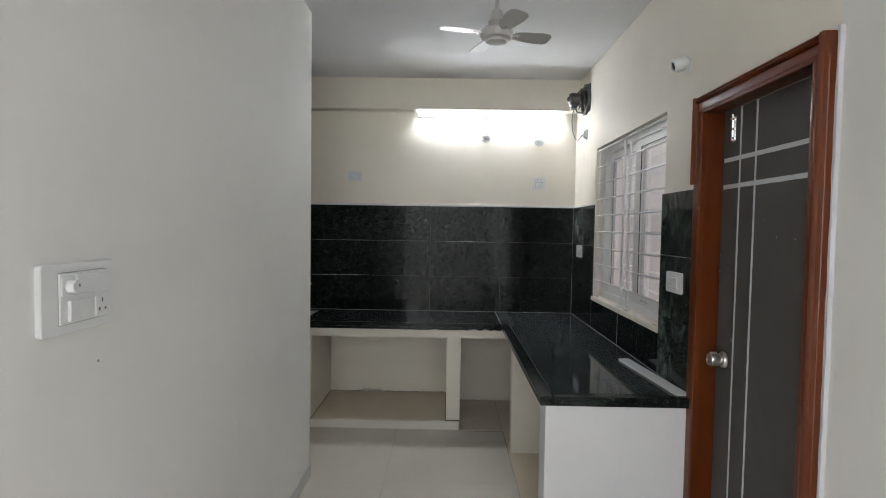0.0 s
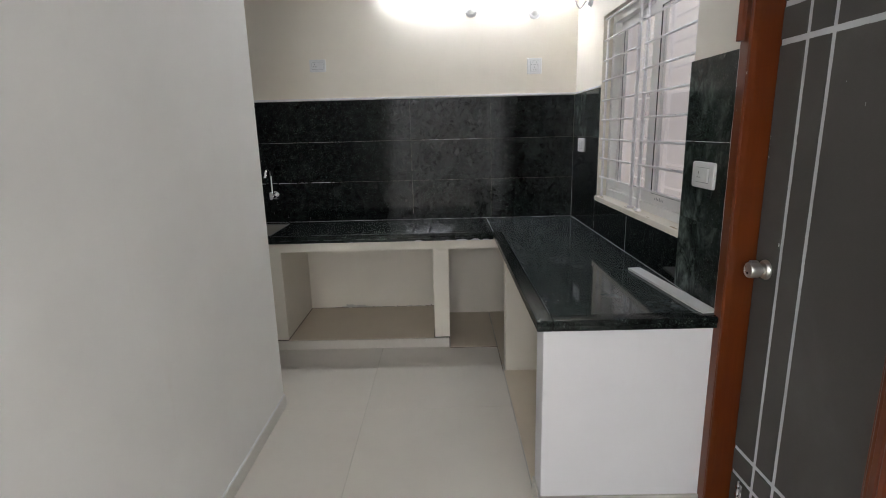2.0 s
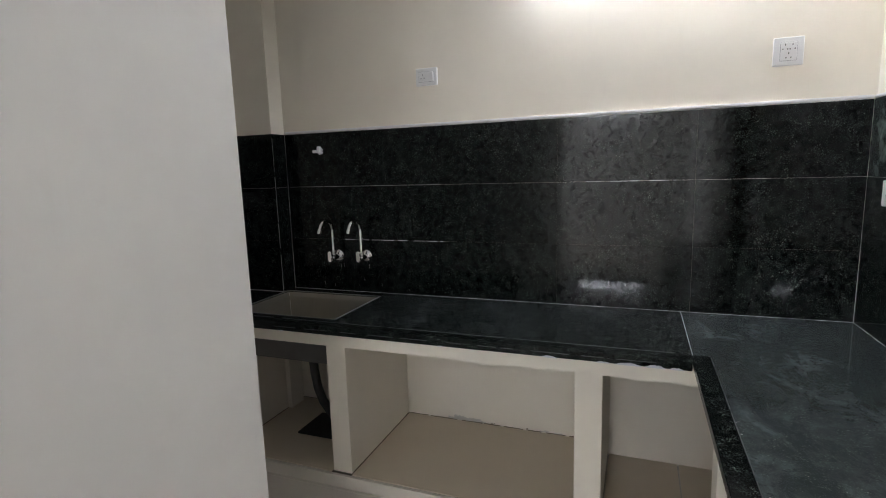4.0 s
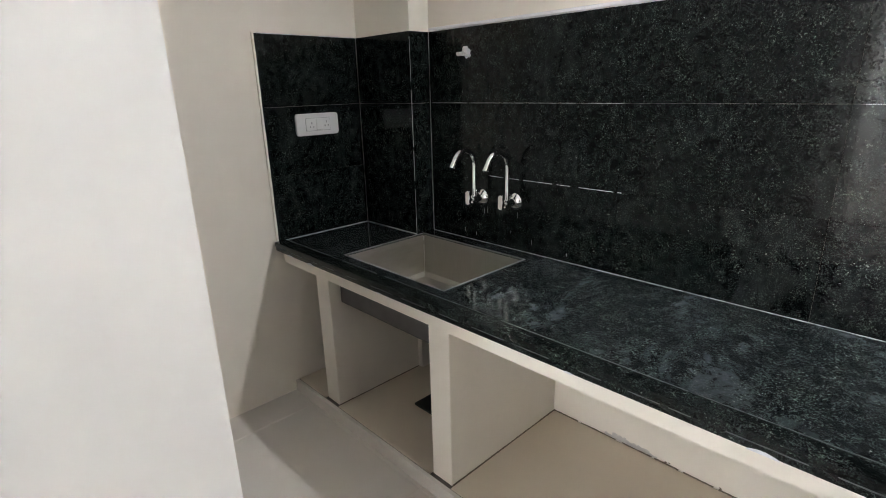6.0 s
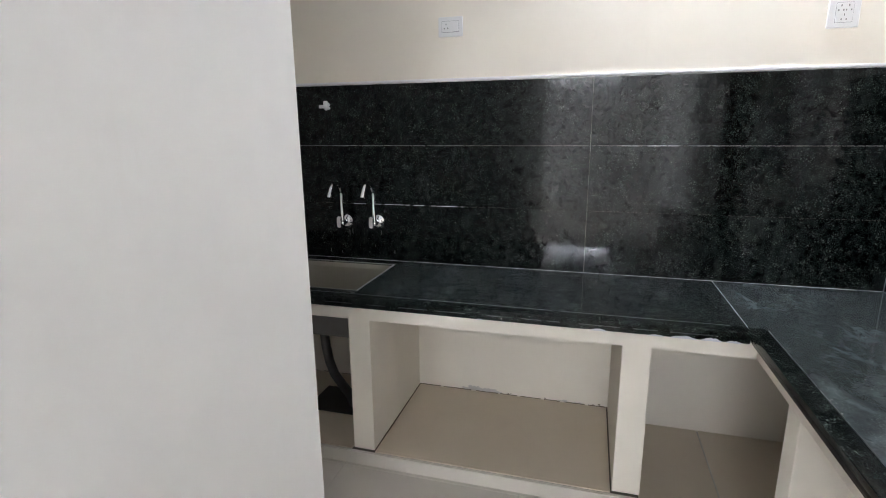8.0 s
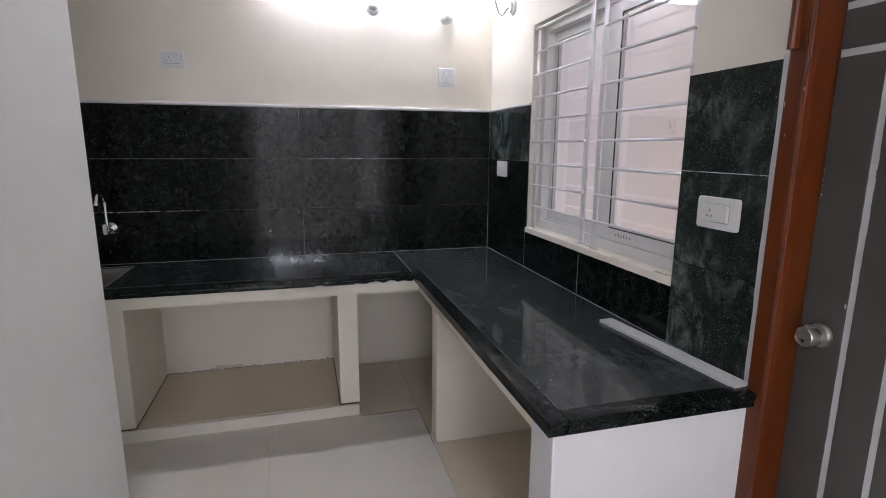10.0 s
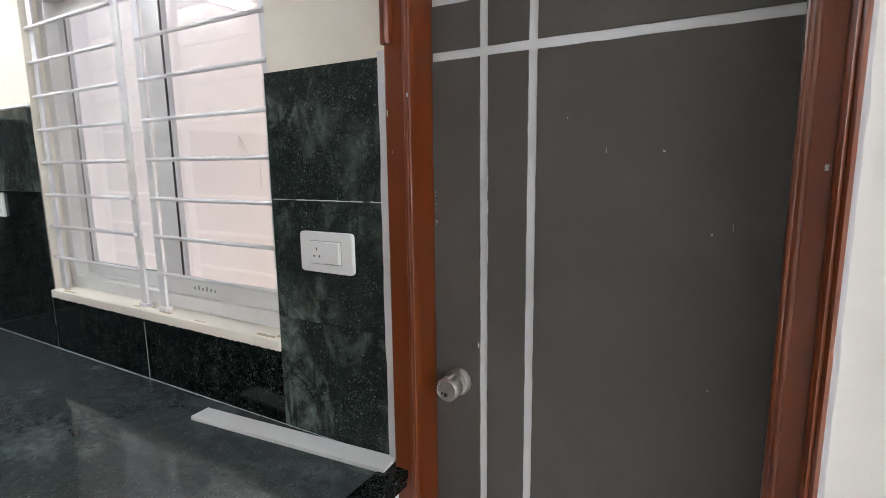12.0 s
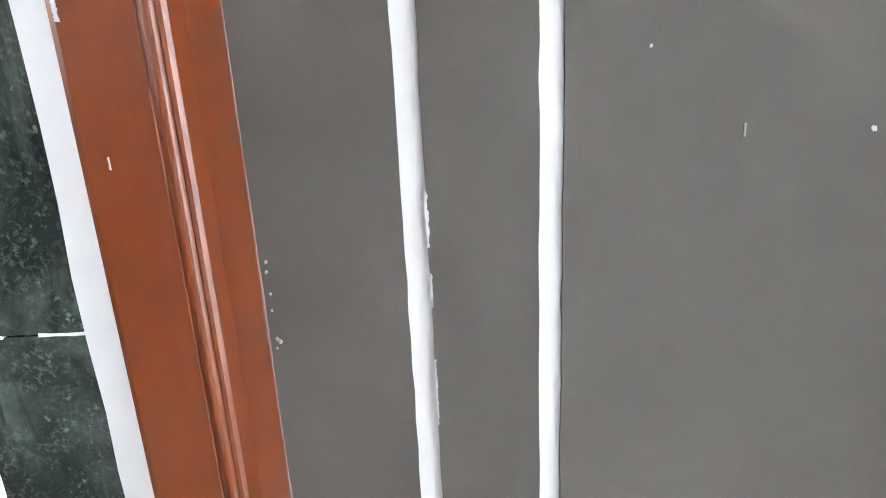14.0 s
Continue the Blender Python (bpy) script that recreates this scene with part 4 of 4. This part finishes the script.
# loose strip on the worktop
strip = tagged(new("tile_offcut", link_mesh("tile_offcut", box(-0.029, 0.029, -0.312, 0.312, 0, 0.011, 0.001), marble)), "narrow pale marble offcut lying on the worktop", "offcut")
strip.matrix_basis = pose(-0.056, -1.925, CT + 0.0005, 0, 0, 5.0)

# ---- wall tiles ----
GAP = 0.0004


def wall_tile(parent, axis, u0, u1, z0, z1, face, stone=granite_wall):
    """One granite tile; axis is the wall's normal, face the coordinate of its front, 11 mm thick."""
    w, h = abs(u1 - u0) - 2 * GAP, z1 - z0 - 2 * GAP
    key = (axis, round(w, 4), round(h, 4), stone.name)
    if key not in tile_meshes:
        sx, sy = (0.011, w) if axis == "x" else (w, 0.011)
        tile_meshes[key] = link_mesh("wall_tile", box(-sx / 2, sx / 2, -sy / 2, sy / 2, -h / 2, h / 2, 0.0006, 1), stone)
    ob = new("wall_tile", tile_meshes[key])
    mid = (u0 + u1) / 2
    jog = rng.uniform(-0.0006, 0.0006)
    at = (face + jog, mid, (z0 + z1) / 2) if axis == "x" else (mid, face + jog, (z0 + z1) / 2)
    ob.matrix_basis = pose(*at, rng.uniform(-0.02, 0.02), rng.uniform(-0.02, 0.02), rng.uniform(-0.02, 0.02))
    ob.parent = parent
    return ob


tile_meshes = {}
rows_z = [CT, 1.11, 1.415, TT]
cols = [-2.815, -2.467, -1.855, -1.236, -0.626, 0.0]
for z0, z1 in zip(rows_z, rows_z[1:]):
    for u0, u1 in zip(cols, cols[1:]):
        wall_tile(wall_north, "y", u0, u1, z0, z1, 0.0056)
    wall_tile(column, "y", LX, -2.816, z0, z1, -0.1095)
    wall_tile(column, "x", -0.115, -0.001, z0, z1, -2.8206)
    wall_tile(wall_west, "x", -0.632, -0.116, z0, z1, LX - 0.0056)
    wall_tile(wall_east, "x", -0.622, 0.0, z0, z1, 0.0056, granite_dusty if z0 > 1.3 else granite_wall)
    wall_tile(wall_east, "x", -2.2155, -1.867, z0, z1, 0.0056, granite_dusty)
for u0, u1 in ((-1.232, -0.622), (-1.869, -1.232)):
    wall_tile(wall_east, "x", u0, u1, CT, 1.022, 0.0056)

# ---- floor tiles ----
xs = [-4.645 - 0.8 + 0.8 * k for k in range(7)]
xs = [max(-5.2, min(0.01, x)) for x in xs] + [0.01]
yl = [-8.65] + [-8.65 + 0.8 * k for k in range(1, 11)] + [0.01]
floor_meshes = {}
for x0, x1 in zip(xs, xs[1:]):
    for y0, y1 in zip(yl, yl[1:]):
        if x1 - x0 < 0.02:
            continue
        key = (round(x1 - x0, 3), round(y1 - y0, 3))
        if key not in floor_meshes:
            w, h = x1 - x0 - 0.0012, y1 - y0 - 0.0012
            floor_meshes[key] = link_mesh("floor_tile", box(-w / 2, w / 2, -h / 2, h / 2, -0.0045, 0.0, 0.0005, 1), tile_floor)
        ob = new("floor_tile", floor_meshes[key])
        ob.matrix_basis = pose((x0 + x1) / 2, (y0 + y1) / 2, 0)
        ob.parent = floor
# tiles laid on the plinth inside the bays
for a, b in ((LX, -2.957), (-2.857, -2.214), (-2.112, -1.078)):
    ob = new("bay_tile", link_mesh("bay_tile", box(a + 0.006, b - 0.006, -0.614, 0.052, 0.0605, 0.066, 0.0006, 1), tile_nook))
    ob.parent = base
for x0, x1, y0, y1 in ((-0.970, -0.648, -0.650, 0.055), (-0.640, -0.004, -0.925, 0.055), (-0.640, -0.004, -2.115, -1.026)):
    ob = new("bay_tile", link_mesh("bay_tile", box(x0, x1, y0, y1, 0.0004, 0.004, 0.0006, 1), tile_nook))
    ob.parent = base


# ---- bright filler in some joints ----
def grout_run(axis, face, u0, u1, z, parent, stuff=caulk):
    """Broken bright filler along a level joint."""
    u = u0
    while u < u1:
        w = rng.uniform(0.03, 0.22)
        part("joint_filler", ragged(axis, face - 0.0006, face + 0.004, u, min(u + w, u1), z - 0.0011, z + 0.0011, 0.0005, 0.012, rng), stuff, parent)
        u += w + rng.uniform(0.004, 0.05)


def grout_corner(x, y, z0, z1, parent):
    """Uneven upright filler line in or on a tiled corner."""
    z = z0
    while z < z1:
        h = rng.uniform(0.06, 0.26)
        e = min(z + h, z1)
        r = rng.uniform(0.0006, 0.0013)
        part("corner_filler", pipe([(x, y, z), (x + 0.0004, y, (z + e) / 2), (x, y, e)], r, 6), dull_filler, parent)
        z = e + rng.uniform(0.005, 0.06)


grout_run("y", 0.0, -2.80, -1.86, 1.415, wall_north, worn)
grout_run("y", 0.0, -1.10, -0.70, 1.415, wall_north)
grout_run("y", 0.0, -2.45, -1.84, 1.11, wall_north)
grout_run("x", 0.0, -2.214, -1.872, 1.415, wall_east)
grout_run("x", LX, -0.62, -0.12, TT, wall_west)
grout_run("y", 0.0, -2.80, -0.02, TT, wall_north)
grout_corner(LX + 0.001, -0.116, CT, TT, wall_west)
grout_corner(-2.8145, -0.1155, CT, TT, column)
grout_corner(-2.814, -0.001, CT, TT, column)
grout_corner(-0.001, -0.001, CT, 1.2, wall_north)
grout_corner(0.0, -0.6225, CT, 1.02, wall_east)
grout_corner(0.0, -1.2325, CT, 1.0, wall_east)
setting("filler_strip_west", ragged("x", LX - 0.0118, LX + 0.0005, -0.641, -0.6325, CT + 0.004, TT + 0.004, 0.0012, 0.03, rng, "lr"), paint_cream)
